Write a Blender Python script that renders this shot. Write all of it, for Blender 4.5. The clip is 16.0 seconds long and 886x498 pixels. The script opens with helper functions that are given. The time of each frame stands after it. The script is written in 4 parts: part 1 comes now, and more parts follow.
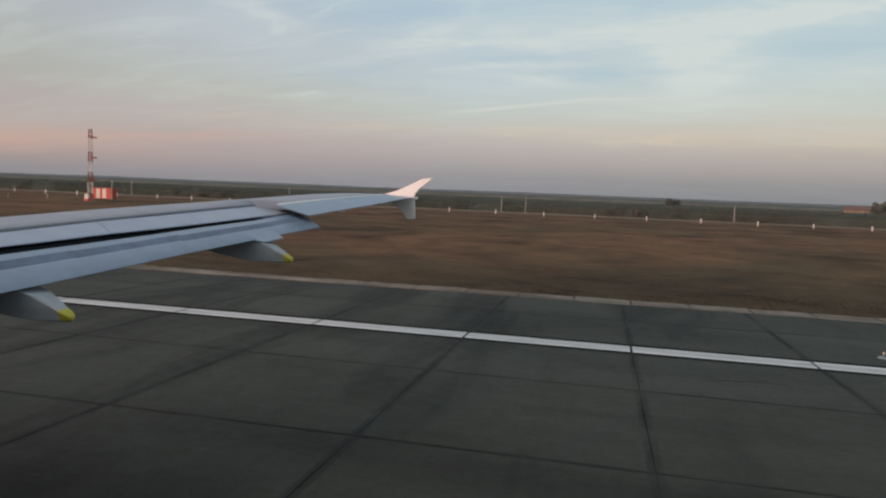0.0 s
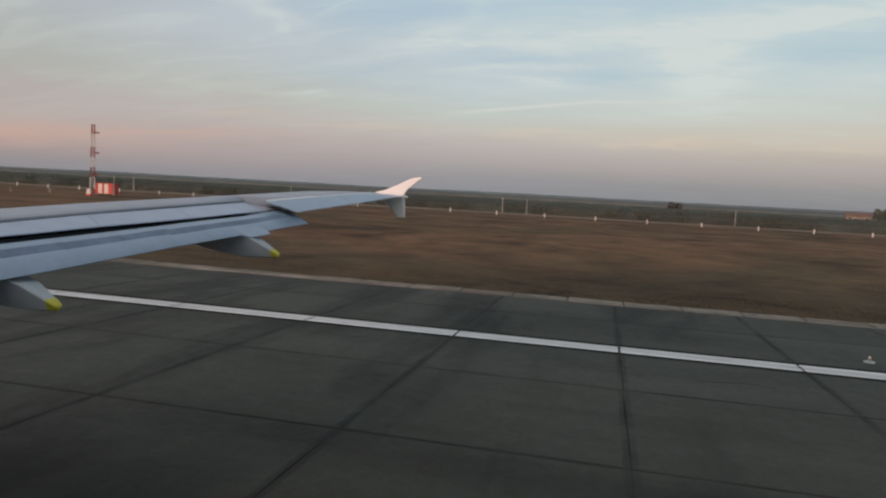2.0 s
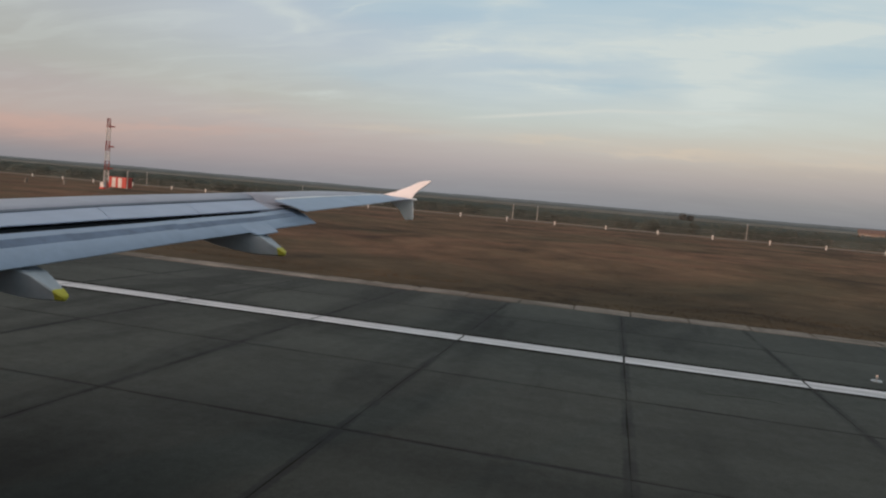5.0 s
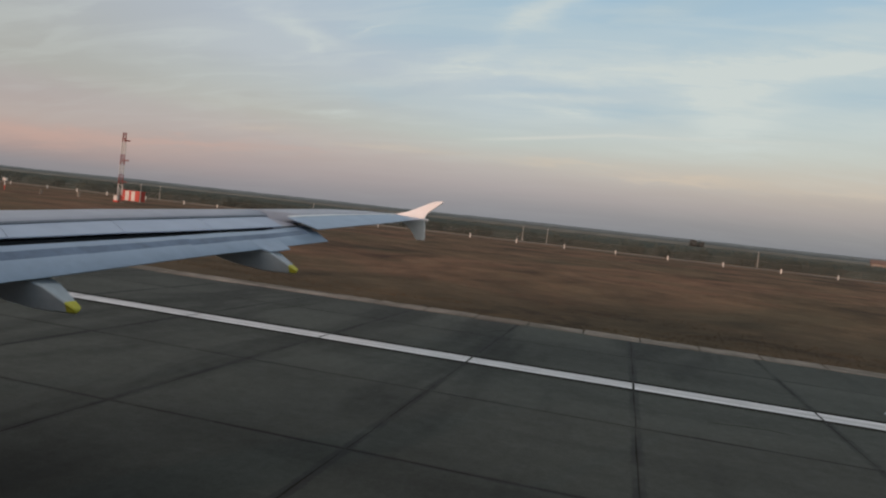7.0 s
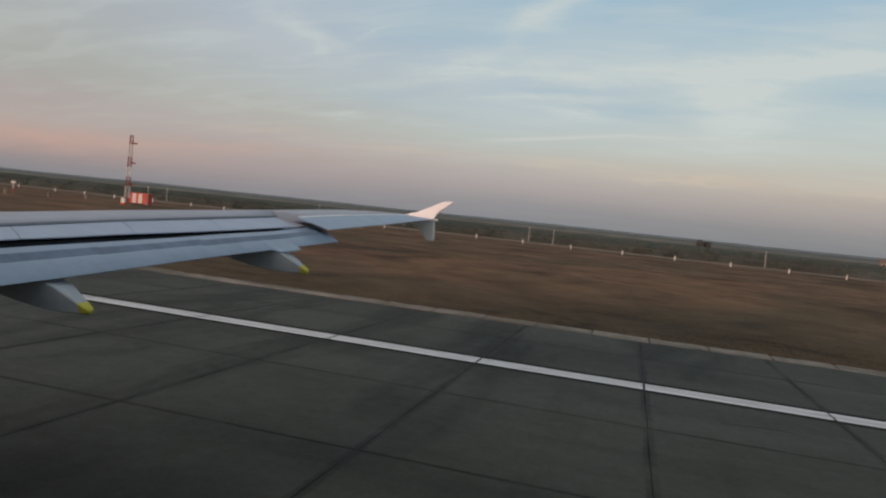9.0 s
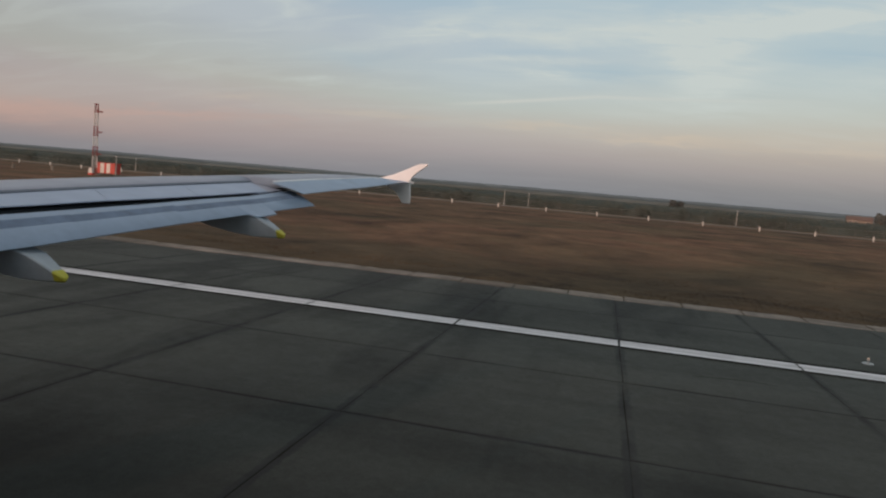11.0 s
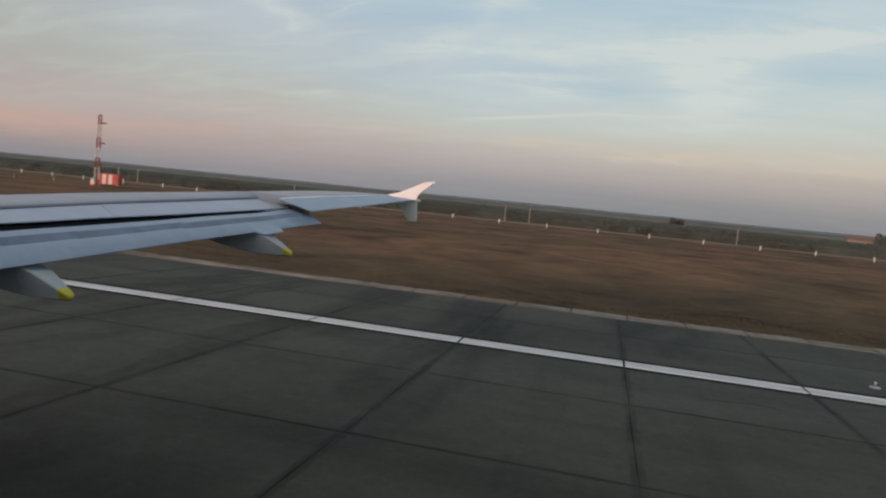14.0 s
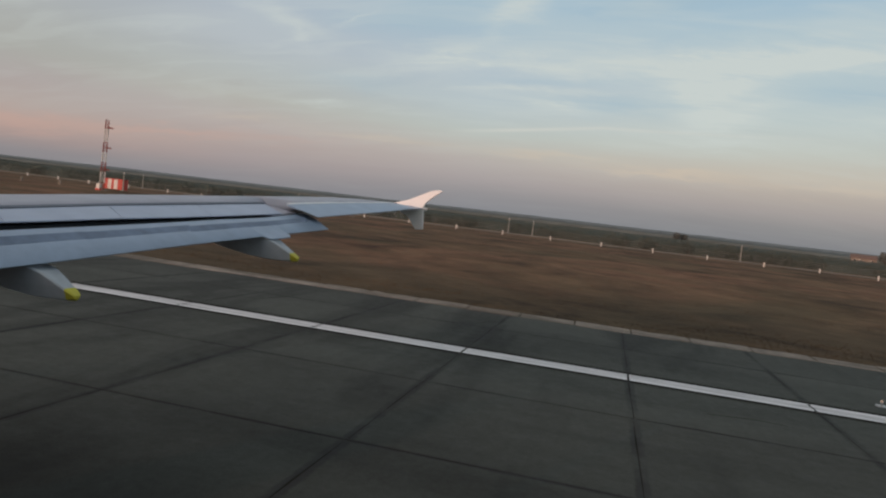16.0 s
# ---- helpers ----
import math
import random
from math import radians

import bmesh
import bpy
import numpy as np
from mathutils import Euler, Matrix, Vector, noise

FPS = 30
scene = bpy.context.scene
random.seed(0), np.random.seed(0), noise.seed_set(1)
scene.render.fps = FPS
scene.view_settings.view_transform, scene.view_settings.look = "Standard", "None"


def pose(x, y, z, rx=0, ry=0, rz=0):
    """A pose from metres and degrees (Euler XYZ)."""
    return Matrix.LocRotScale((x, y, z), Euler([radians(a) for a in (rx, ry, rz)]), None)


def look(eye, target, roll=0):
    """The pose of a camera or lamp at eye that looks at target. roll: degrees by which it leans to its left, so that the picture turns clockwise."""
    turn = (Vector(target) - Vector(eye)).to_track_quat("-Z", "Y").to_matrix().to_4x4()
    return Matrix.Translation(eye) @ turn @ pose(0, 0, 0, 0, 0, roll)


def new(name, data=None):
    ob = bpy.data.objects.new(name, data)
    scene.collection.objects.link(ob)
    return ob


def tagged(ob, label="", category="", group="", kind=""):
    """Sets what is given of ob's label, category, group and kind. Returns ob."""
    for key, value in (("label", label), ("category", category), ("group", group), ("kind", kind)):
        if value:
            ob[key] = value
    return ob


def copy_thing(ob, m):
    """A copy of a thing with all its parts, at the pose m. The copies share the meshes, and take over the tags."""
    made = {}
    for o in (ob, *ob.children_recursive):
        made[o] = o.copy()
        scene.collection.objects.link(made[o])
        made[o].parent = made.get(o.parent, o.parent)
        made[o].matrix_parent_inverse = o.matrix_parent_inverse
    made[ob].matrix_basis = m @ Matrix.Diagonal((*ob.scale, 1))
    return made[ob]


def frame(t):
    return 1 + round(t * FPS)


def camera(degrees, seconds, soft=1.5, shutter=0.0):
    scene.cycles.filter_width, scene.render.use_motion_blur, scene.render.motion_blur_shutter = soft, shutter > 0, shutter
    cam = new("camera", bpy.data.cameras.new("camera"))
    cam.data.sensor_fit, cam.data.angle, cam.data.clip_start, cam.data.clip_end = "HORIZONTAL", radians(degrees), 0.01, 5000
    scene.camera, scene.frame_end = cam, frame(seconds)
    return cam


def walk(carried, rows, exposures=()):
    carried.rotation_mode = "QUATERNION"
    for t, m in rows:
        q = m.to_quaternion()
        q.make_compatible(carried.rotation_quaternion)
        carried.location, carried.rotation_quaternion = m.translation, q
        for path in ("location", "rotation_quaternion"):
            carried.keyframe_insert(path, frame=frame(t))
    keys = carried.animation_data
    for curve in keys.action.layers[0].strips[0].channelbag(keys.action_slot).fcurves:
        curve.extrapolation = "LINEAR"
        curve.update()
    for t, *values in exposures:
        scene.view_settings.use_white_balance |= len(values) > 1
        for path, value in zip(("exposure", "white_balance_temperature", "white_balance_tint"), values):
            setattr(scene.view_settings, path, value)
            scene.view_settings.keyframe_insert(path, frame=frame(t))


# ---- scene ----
import itertools

# ---------------------------------------------------------------- camera
cam = camera(65.87, 16.0, soft=2.2)
walk(cam, [
    (0.0, pose(-0.209, 0.142, 4.119, 85.520, -2.339, 13.177)),
    (0.5, pose(0.015, 0.021, 4.092, 85.672, -2.645, 13.280)),
    (1.0, pose(0.098, 0.011, 4.095, 85.677, -2.926, 13.463)),
    (1.5, pose(0.098, 0.022, 4.090, 85.532, -2.914, 13.732)),
    (2.0, pose(0.144, -0.021, 4.111, 85.529, -3.158, 13.372)),
    (2.5, pose(0.143, -0.009, 4.120, 85.711, -3.498, 13.088)),
    (3.0, pose(0.222, -0.018, 4.112, 85.818, -3.970, 12.952)),
    (3.5, pose(0.192, -0.012, 4.076, 85.886, -4.117, 13.244)),
    (4.0, pose(0.210, -0.024, 4.087, 85.390, -4.350, 14.036)),
    (6.3, pose(0.184, -0.032, 4.114, 86.505, -5.367, 14.130)),
    (6.5, pose(0.184, -0.032, 4.114, 86.145, -5.081, 14.052)),
    (7.0, pose(0.146, -0.014, 4.112, 87.441, -6.267, 15.117)),
    (7.5, pose(0.107, 0.010, 4.092, 88.230, -6.002, 16.087)),
    (8.0, pose(0.011, 0.022, 4.069, 88.463, -6.013, 15.857)),
    (8.5, pose(0.048, 0.019, 4.084, 88.003, -6.033, 16.021)),
    (8.7, pose(0.048, 0.019, 4.084, 87.636, -5.918, 15.826)),
    (10.8, pose(0.053, -0.043, 4.020, 87.116, -6.754, 14.692)),
    (11.0, pose(0.053, -0.043, 4.020, 84.745, -4.980, 13.520)),
    (11.5, pose(0.048, 0.020, 4.080, 83.781, -5.193, 13.649)),
    (12.0, pose(-0.062, 0.044, 4.072, 84.331, -5.548, 13.732)),
    (12.5, pose(0.000, 0.037, 4.071, 84.956, -5.672, 14.233)),
    (13.0, pose(-0.020, 0.032, 4.095, 85.254, -5.273, 14.551)),
    (13.5, pose(-0.108, 0.039, 4.077, 85.895, -5.712, 13.776)),
    (14.0, pose(-0.121, 0.041, 4.086, 85.972, -5.683, 13.570)),
    (14.5, pose(-0.210, 0.112, 4.018, 86.773, -5.974, 14.079)),
    (15.0, pose(-0.115, 0.094, 4.049, 86.087, -6.321, 14.146)),
    (15.5, pose(-0.065, 0.046, 4.053, 86.383, -6.315, 14.407)),
    (16.0, pose(-0.199, 0.069, 4.027, 86.848, -6.720, 13.873)),
], exposures=[(0.0, 0.0), (4.2, 0.0), (6.5, -0.05), (8.5, -0.10), (11.0, -0.15), (12.0, -0.07), (13.0, -0.03), (15.0, -0.03), (16.0, -0.12)])

# ---------------------------------------------------------------- world and sun
SUN_ELEV, SUN_FROM = radians(5.3), Vector((-0.42, -0.91, 0.0)).normalized()
world = bpy.data.worlds.new("dusk_sky")
scene.world = world
world.use_nodes = True
wt = world.node_tree
wt.nodes.clear()


class Nodes:
    """Small helper that adds and links nodes of one tree."""

    def __init__(self, tree):
        self.t = tree

    def add(self, kind, **props):
        n = self.t.nodes.new(kind)
        for k, v in props.items():
            setattr(n, k, v)
        return n

    def put(self, socket, value):
        if hasattr(value, "is_output"):
            self.t.links.new(value, socket)
        else:
            socket.default_value = value

    def math(self, op, a, b=0.0, c=0.0, clamp=False):
        n = self.add("ShaderNodeMath", operation=op, use_clamp=clamp)
        for i, v in enumerate((a, b, c)):
            self.put(n.inputs[i], v)
        return n.outputs[0]

    def vmath(self, op, a, b=(0, 0, 0)):
        n = self.add("ShaderNodeVectorMath", operation=op)
        self.put(n.inputs[0], a)
        self.put(n.inputs[1], b)
        return n.outputs["Value"] if op in ("DOT_PRODUCT", "LENGTH") else n.outputs[0]

    def mix(self, fac, a, b, mode="MIX"):
        n = self.add("ShaderNodeMix", data_type="RGBA", blend_type=mode)
        self.put(n.inputs[0], fac)
        for i, v in ((6, a), (7, b)):
            self.put(n.inputs[i], (*v, 1) if isinstance(v, tuple) and len(v) == 3 else v)
        return n.outputs[2]

    def ramp(self, fac, stops, smooth=False):
        n = self.add("ShaderNodeValToRGB")
        n.color_ramp.interpolation = "EASE" if smooth else "LINEAR"
        els = n.color_ramp.elements
        while len(els) < len(stops):
            els.new(0.5)
        for e, (p, c) in zip(els, stops):
            e.position = p
            e.color = (*c, 1) if isinstance(c, tuple) else (c, c, c, 1)
        self.put(n.inputs[0], fac)
        return n.outputs[0]

    def noise(self, vec, scale, detail=4, rough=0.55, distort=0.0):
        n = self.add("ShaderNodeTexNoise")
        n.inputs["Scale"].default_value = scale
        n.inputs["Detail"].default_value = detail
        n.inputs["Roughness"].default_value = rough
        n.inputs["Distortion"].default_value = distort
        self.put(n.inputs["Vector"], vec)
        return n.outputs["Fac"]

    def scaled(self, vec, x, y, z, at=(0, 0, 0), turn=0.0):
        n = self.add("ShaderNodeMapping")
        n.inputs["Location"].default_value = at
        n.inputs["Rotation"].default_value = (0, 0, turn)
        n.inputs["Scale"].default_value = (x, y, z)
        self.put(n.inputs["Vector"], vec)
        return n.outputs[0]


def srgb(r, g, b):
    return tuple(c / 255 / 12.92 if c <= 10 else ((c / 255 + 0.055) / 1.055) ** 2.4 for c in (r, g, b))


W = Nodes(wt)
ray_way = W.add("ShaderNodeTexCoord").outputs["Generated"]
sep = W.add("ShaderNodeSeparateXYZ")
W.put(sep.inputs[0], ray_way)
up = sep.outputs["Z"]
# height over the horizon, as a colour from the haze to the upper blue, from the west round to the north-east
HIGH = [(0.6, srgb(168, 178, 186)), (1.0, srgb(166, 168, 168))]
far_west = W.ramp(up, [(0.0, srgb(142, 141, 146)), (0.016, srgb(153, 148, 151)), (0.036, srgb(178, 158, 154)), (0.050, srgb(189, 167, 160)), (0.070, srgb(187, 173, 168)), (0.104, srgb(182, 173, 171)),
                       (0.138, srgb(179, 179, 174)), (0.170, srgb(180, 182, 179)), (0.23, srgb(178, 183, 187)), (0.33, srgb(175, 184, 192))] + HIGH)
mid_west = W.ramp(up, [(0.0, srgb(143, 143, 149)), (0.018, srgb(153, 149, 153)), (0.040, srgb(172, 161, 162)), (0.066, srgb(184, 170, 167)), (0.090, srgb(189, 179, 176)), (0.125, srgb(188, 187, 181)),
                       (0.160, srgb(185, 190, 190)), (0.200, srgb(185, 193, 201)), (0.26, srgb(184, 195, 206)), (0.34, srgb(174, 191, 208))] + HIGH)
middle = W.ramp(up, [(0.0, srgb(140, 143, 149)), (0.030, srgb(154, 152, 156)), (0.054, srgb(175, 167, 168)), (0.078, srgb(188, 180, 177)), (0.095, srgb(195, 190, 183)), (0.120, srgb(195, 202, 198)),
                     (0.160, srgb(189, 202, 208)), (0.200, srgb(187, 201, 211)), (0.27, srgb(178, 200, 213)), (0.34, srgb(158, 192, 216))] + HIGH)
east = W.ramp(up, [(0.0, srgb(136, 139, 144)), (0.030, srgb(150, 149, 151)), (0.050, srgb(171, 164, 163)), (0.073, srgb(188, 178, 171)), (0.095, srgb(203, 194, 182)), (0.130, srgb(200, 204, 197)),
                   (0.165, srgb(196, 208, 208)), (0.200, srgb(188, 205, 211)), (0.27, srgb(180, 202, 213)), (0.34, srgb(158, 192, 216))] + HIGH)


def between(a, b):
    """0 where the way points to a along x, 1 at b."""
    return W.math("MULTIPLY_ADD", sep.outputs["X"], 1 / (b - a), -a / (b - a), clamp=True)


base = W.mix(between(-0.72, -0.51), far_west, mid_west)
base = W.mix(between(-0.51, -0.20), base, middle)
base = W.mix(between(-0.20, 0.20), base, east)
# thin high cloud, laid out on a flat layer and so drawn together towards the horizon
flat_len = W.math("ADD", W.math("MAXIMUM", up, 0.0), 0.20)
comb = W.add("ShaderNodeCombineXYZ")
W.put(comb.inputs[0], W.math("DIVIDE", sep.outputs["X"], flat_len))
W.put(comb.inputs[1], W.math("DIVIDE", sep.outputs["Y"], flat_len))
layer = comb.outputs[0]
streaks = W.noise(W.scaled(layer, 0.8, 1.5, 1, (1.3, 0.4, 0), 0.25), 1.7, 5, 0.5, 0.7)
wisps = W.noise(W.scaled(layer, 0.9, 3.2, 1, (0.3, 5.1, 0), 0.12), 2.2, 5, 0.55, 0.6)
veil = W.math("ADD", W.math("MULTIPLY", W.ramp(streaks, [(0.40, 0.0), (0.62, 1.0)], True), 0.20), W.math("MULTIPLY", W.ramp(wisps, [(0.46, 0.0), (0.66, 1.0)], True), 0.26))
veil = W.math("MULTIPLY", veil, W.ramp(up, [(0.06, 0.1), (0.2, 1.0)]))
# cloud masses over the field: bearing (east of north) and rise, with soft widths
ahead = W.math("MAXIMUM", sep.outputs["Y"], 0.05)
level = W.math("SQRT", W.math("ADD", W.math("MULTIPLY", sep.outputs["X"], sep.outputs["X"]), W.math("MULTIPLY", sep.outputs["Y"], sep.outputs["Y"])))
ruffle_a = W.math("MULTIPLY_ADD", W.noise(W.scaled(layer, 1, 1, 1, (7, 3, 0)), 3.4, 5, 0.6), 0.11, -0.055)
ruffle_b = W.math("MULTIPLY_ADD", W.noise(W.scaled(layer, 1, 1.6, 1, (2, 9, 0)), 3.6, 5, 0.6), 0.040, -0.020)
straight = W.math("DIVIDE", sep.outputs["X"], ahead)
bearing = W.math("ADD", straight, ruffle_a)
rise = W.math("DIVIDE", up, W.math("MAXIMUM", level, 0.05))
rise_r = W.math("ADD", rise, ruffle_b)
in_front = W.math("GREATER_THAN", sep.outputs["Y"], 0.0)


def mass(b0, r0, wb, wr, slope, amount):
    """A soft blot; slope: how much it climbs for each unit of bearing."""
    db = W.math("ADD", bearing, -b0)
    dr = W.math("DIVIDE", W.math("SUBTRACT", W.math("ADD", rise_r, -r0), W.math("MULTIPLY", db, slope)), wr)
    db = W.math("DIVIDE", db, wb)
    sq = W.math("ADD", W.math("MULTIPLY", db, db), W.math("MULTIPLY", dr, dr))
    return W.math("MULTIPLY", W.math("EXPONENT", W.math("MULTIPLY", sq, -1.0)), amount)


def masses(*specs):
    out = 0.0
    for spec in specs:
        out = W.math("ADD", out, mass(*spec))
    return W.math("MULTIPLY", out, in_front)


# clear blue gaps
gaps = masses((0.03, 0.325, 0.11, 0.022, 0.15, 0.75), (-0.26, 0.315, 0.09, 0.035, 0.2, 0.55), (0.29, 0.203, 0.060, 0.010, 0.06, 0.42), (-0.03, 0.176, 0.09, 0.011, 0.0, 0.55),
              (0.075, 0.186, 0.035, 0.011, -0.2, 0.55), (-0.36, 0.262, 0.10, 0.018, 0.1, 0.45), (-0.10, 0.206, 0.12, 0.008, 0.1, 0.35), (-0.40, 0.170, 0.08, 0.012, 0.0, 0.25))
base = W.mix(W.math("MINIMUM", gaps, 0.85), base, srgb(168, 194, 209))
# white cloud
feather = W.ramp(W.noise(W.scaled(layer, 1.1, 2.6, 1, (8.3, 1.7, 0), 0.5), 2.8, 6, 0.62, 0.8), [(0.36, 0.50), (0.60, 1.20)], True)
white = masses((0.115, 0.208, 0.065, 0.045, 0.0, 0.95), (0.115, 0.158, 0.065, 0.030, 0.0, 0.45), (0.02, 0.234, 0.30, 0.015, 0.05, 0.75), (0.19, 0.256, 0.14, 0.026, 0.1, 0.70), (0.33, 0.250, 0.10, 0.016, 0.1, 0.55), (0.33, 0.165, 0.10, 0.016, 0.0, 0.35),
               (-0.165, 0.305, 0.060, 0.026, 0.80, 0.55), (-0.04, 0.362, 0.11, 0.014, 0.1, 0.45), (-0.28, 0.214, 0.065, 0.014, 0.1, 0.70), (-0.09, 0.169, 0.035, 0.007, 0.0, 0.60), (-0.13, 0.189, 0.10, 0.005, 0.05, 0.40),
               (-0.535, 0.240, 0.070, 0.012, -0.15, 0.45), (-0.515, 0.220, 0.014, 0.014, 0.0, 0.30), (-0.60, 0.252, 0.035, 0.006, 0.1, 0.28), (-0.46, 0.134, 0.055, 0.006, 0.05, 0.42), (-0.42, 0.257, 0.025, 0.003, 0.5, 0.40),
               (0.10, 0.140, 0.20, 0.014, 0.0, 0.22))
white = W.math("ADD", W.math("MULTIPLY", white, feather), veil)
base = W.mix(W.math("MULTIPLY", W.math("MINIMUM", white, 1.0), 0.88), base, srgb(213, 220, 216))
# low streaks of cloud catching the last sun
glow = masses((-1.05, 0.050, 0.25, 0.012, 0.02, 0.55), (-0.72, 0.064, 0.16, 0.006, 0.03, 0.40), (-0.52, 0.078, 0.12, 0.005, 0.02, 0.20))
base = W.mix(glow, base, srgb(206, 172, 161))
cream = masses((0.06, 0.088, 0.09, 0.006, 0.02, 0.55), (0.30, 0.085, 0.12, 0.006, 0.02, 0.35), (-0.10, 0.098, 0.08, 0.005, 0.05, 0.35), (-0.38, 0.093, 0.10, 0.005, 0.02, 0.25), (-0.60, 0.098, 0.07, 0.006, 0.05, 0.25))
base = W.mix(cream, base, srgb(217, 200, 181))
# one old vapour trail, bent where the wind has shifted it
line_at = W.math("MINIMUM", W.math("MULTIPLY_ADD", straight, 0.12, 0.1470), W.math("MULTIPLY_ADD", straight, 0.015, 0.1440))
off = W.math("ABSOLUTE", W.math("SUBTRACT", rise, line_at))
trail = W.ramp(off, [(0.0, 0.62), (0.0044, 0.0)], True)
trail = W.math("MULTIPLY", trail, W.ramp(W.math("MULTIPLY_ADD", straight, 1.0, 0.5), [(0.24, 0.0), (0.34, 1.0), (0.52, 0.6), (0.80, 0.0)]))
trail = W.math("MULTIPLY", trail, in_front)
base = W.mix(trail, base, srgb(221, 220, 212))
nishita = W.add("ShaderNodeTexSky", sky_type="NISHITA", sun_disc=False, sun_elevation=SUN_ELEV,
                sun_rotation=math.atan2(SUN_FROM.x, SUN_FROM.y), dust_density=3.0)
bg_a = W.add("ShaderNodeBackground")
W.put(bg_a.inputs[0], base)
bg_a.inputs[1].default_value = 0.93
bg_b = W.add("ShaderNodeBackground")
W.put(bg_b.inputs[0], nishita.outputs[0])
bg_b.inputs[1].default_value = 0.012
both = W.add("ShaderNodeAddShader")
# the glow of the sky round the low sun
sun_dot = W.math("MAXIMUM", W.vmath("DOT_PRODUCT", ray_way, tuple(SUN_FROM * math.cos(SUN_ELEV) + Vector((0, 0, math.sin(SUN_ELEV))))), 0.0)
bg_c = W.add("ShaderNodeBackground")
bg_c.inputs[0].default_value = (1.0, 0.70, 0.52, 1)
W.put(bg_c.inputs[1], W.math("MULTIPLY", W.math("POWER", sun_dot, 6.0), 1.5))
glow_too = W.add("ShaderNodeAddShader")
W.put(glow_too.inputs[0], bg_a.outputs[0])
W.put(glow_too.inputs[1], bg_c.outputs[0])
W.put(both.inputs[0], glow_too.outputs[0])
W.put(both.inputs[1], bg_b.outputs[0])
W.put(W.add("ShaderNodeOutputWorld").inputs[0], both.outputs[0])

sun_data = bpy.data.lights.new("sun", "SUN")
sun_data.energy, sun_data.angle, sun_data.color = 2.0, radians(1.0), (1.0, 0.58, 0.44)
sun = new("sun", sun_data)
sun_way = SUN_FROM * math.cos(SUN_ELEV) + Vector((0, 0, math.sin(SUN_ELEV)))
sun.matrix_world = look(sun_way * 60, (0, 0, 0))

# ---------------------------------------------------------------- materials
PITCH = 5.08


def material(name, colour, rough=0.6, metal=0.0, relief=None, sheen=0.5):
    """A node material. colour: a tuple, or a function of Nodes and the place that returns a socket."""
    m = bpy.data.materials.new(name)
    m.use_nodes = True
    k = Nodes(m.node_tree)
    b = m.node_tree.nodes["Principled BSDF"]
    place = k.add("ShaderNodeNewGeometry").outputs["Position"]
    local = k.add("ShaderNodeTexCoord").outputs["Object"]
    k.put(b.inputs["Base Color"], colour(k, place, local) if callable(colour) else (*colour, 1))
    k.put(b.inputs["Roughness"], rough(k, place, local) if callable(rough) else rough)
    b.inputs["Metallic"].default_value = metal
    b.inputs["Specular IOR Level"].default_value = sheen
    if relief:
        bump = k.add("ShaderNodeBump")
        height, strength, dist = relief(k, place, local)
        k.put(bump.inputs["Height"], height)
        bump.inputs["Strength"].default_value = strength
        bump.inputs["Distance"].default_value = dist
        k.put(b.inputs["Normal"], bump.outputs[0])
    return m


def chance(k):
    return k.add("ShaderNodeObjectInfo").outputs["Random"]


def island(k):
    return k.add("ShaderNodeNewGeometry").outputs["Random Per Island"]


def worn(c, amount=0.25, scale=0.8, fine=14.0, piece=0.0):
    """Colour c with broad stains and fine grain, and a tone of its own for each piece."""
    def f(k, place, local):
        broad = k.ramp(k.noise(place, scale, 5, 0.6), [(0.3, 1 - amount), (0.7, 1 + amount * 0.4)])
        grain = k.ramp(k.noise(place, fine, 3, 0.6), [(0.3, 1 - amount * 0.5), (0.7, 1.0 + amount * 0.2)])
        out = k.mix(1.0, k.mix(1.0, c, broad, "MULTIPLY"), grain, "MULTIPLY")
        if piece:
            out = k.mix(1.0, out, k.ramp(chance(k), [(0.0, 1 - piece), (1.0, 1 + piece)]), "MULTIPLY")
        return out
    return f


def grainy(scale, strength=0.3, dist=0.01):
    return lambda k, place, local: (k.noise(place, scale, 5, 0.6), strength, dist)


def slab_plain(k, place, local):
    broad = k.ramp(k.noise(k.scaled(place, 0.35, 1.0, 1), 0.22, 5, 0.6, 0.3), [(0.32, 0.72), (0.5, 1.0), (0.72, 1.18)])
    rubber = k.ramp(k.noise(k.scaled(place, 0.10, 0.5, 1, (3, 1, 0)), 0.5, 4, 0.55, 0.4), [(0.52, 1.0), (0.75, 0.62)], True)
    fine = k.ramp(k.noise(place, 9.0, 4, 0.7), [(0.3, 0.86), (0.7, 1.1)])
    grit = k.ramp(k.noise(place, 45.0, 2, 0.7), [(0.35, 0.85), (0.65, 1.12)])
    smear = k.ramp(k.noise(k.scaled(place, 0.30, 0.07, 1, (11, 4, 0), 0.15), 1.0, 4, 0.55, 0.5), [(0.48, 1.0), (0.66, 0.52)], True)
    one = k.ramp(chance(k), [(0.0, 0.88), (1.0, 1.1)])
    out = k.mix(1.0, (0.0640, 0.0670, 0.0580), broad, "MULTIPLY")
    # darker towards the runway middle: vignetting and aircraft shade put into the colour
    sy = k.add("ShaderNodeSeparateXYZ")
    k.put(sy.inputs[0], place)
    from_mid = k.math("MULTIPLY", k.math("ADD", sy.outputs["Y"], k.math("MULTIPLY", k.noise(k.scaled(place, 0.08, 0.4, 1), 1.0, 3), 5.0)), 0.05)
    near_shade = k.ramp(from_mid, [(0.32, 0.40), (0.80, 1.0)], True)
    for layer_ in (rubber, smear, fine, grit, one, near_shade):
        out = k.mix(1.0, out, layer_, "MULTIPLY")
    return out


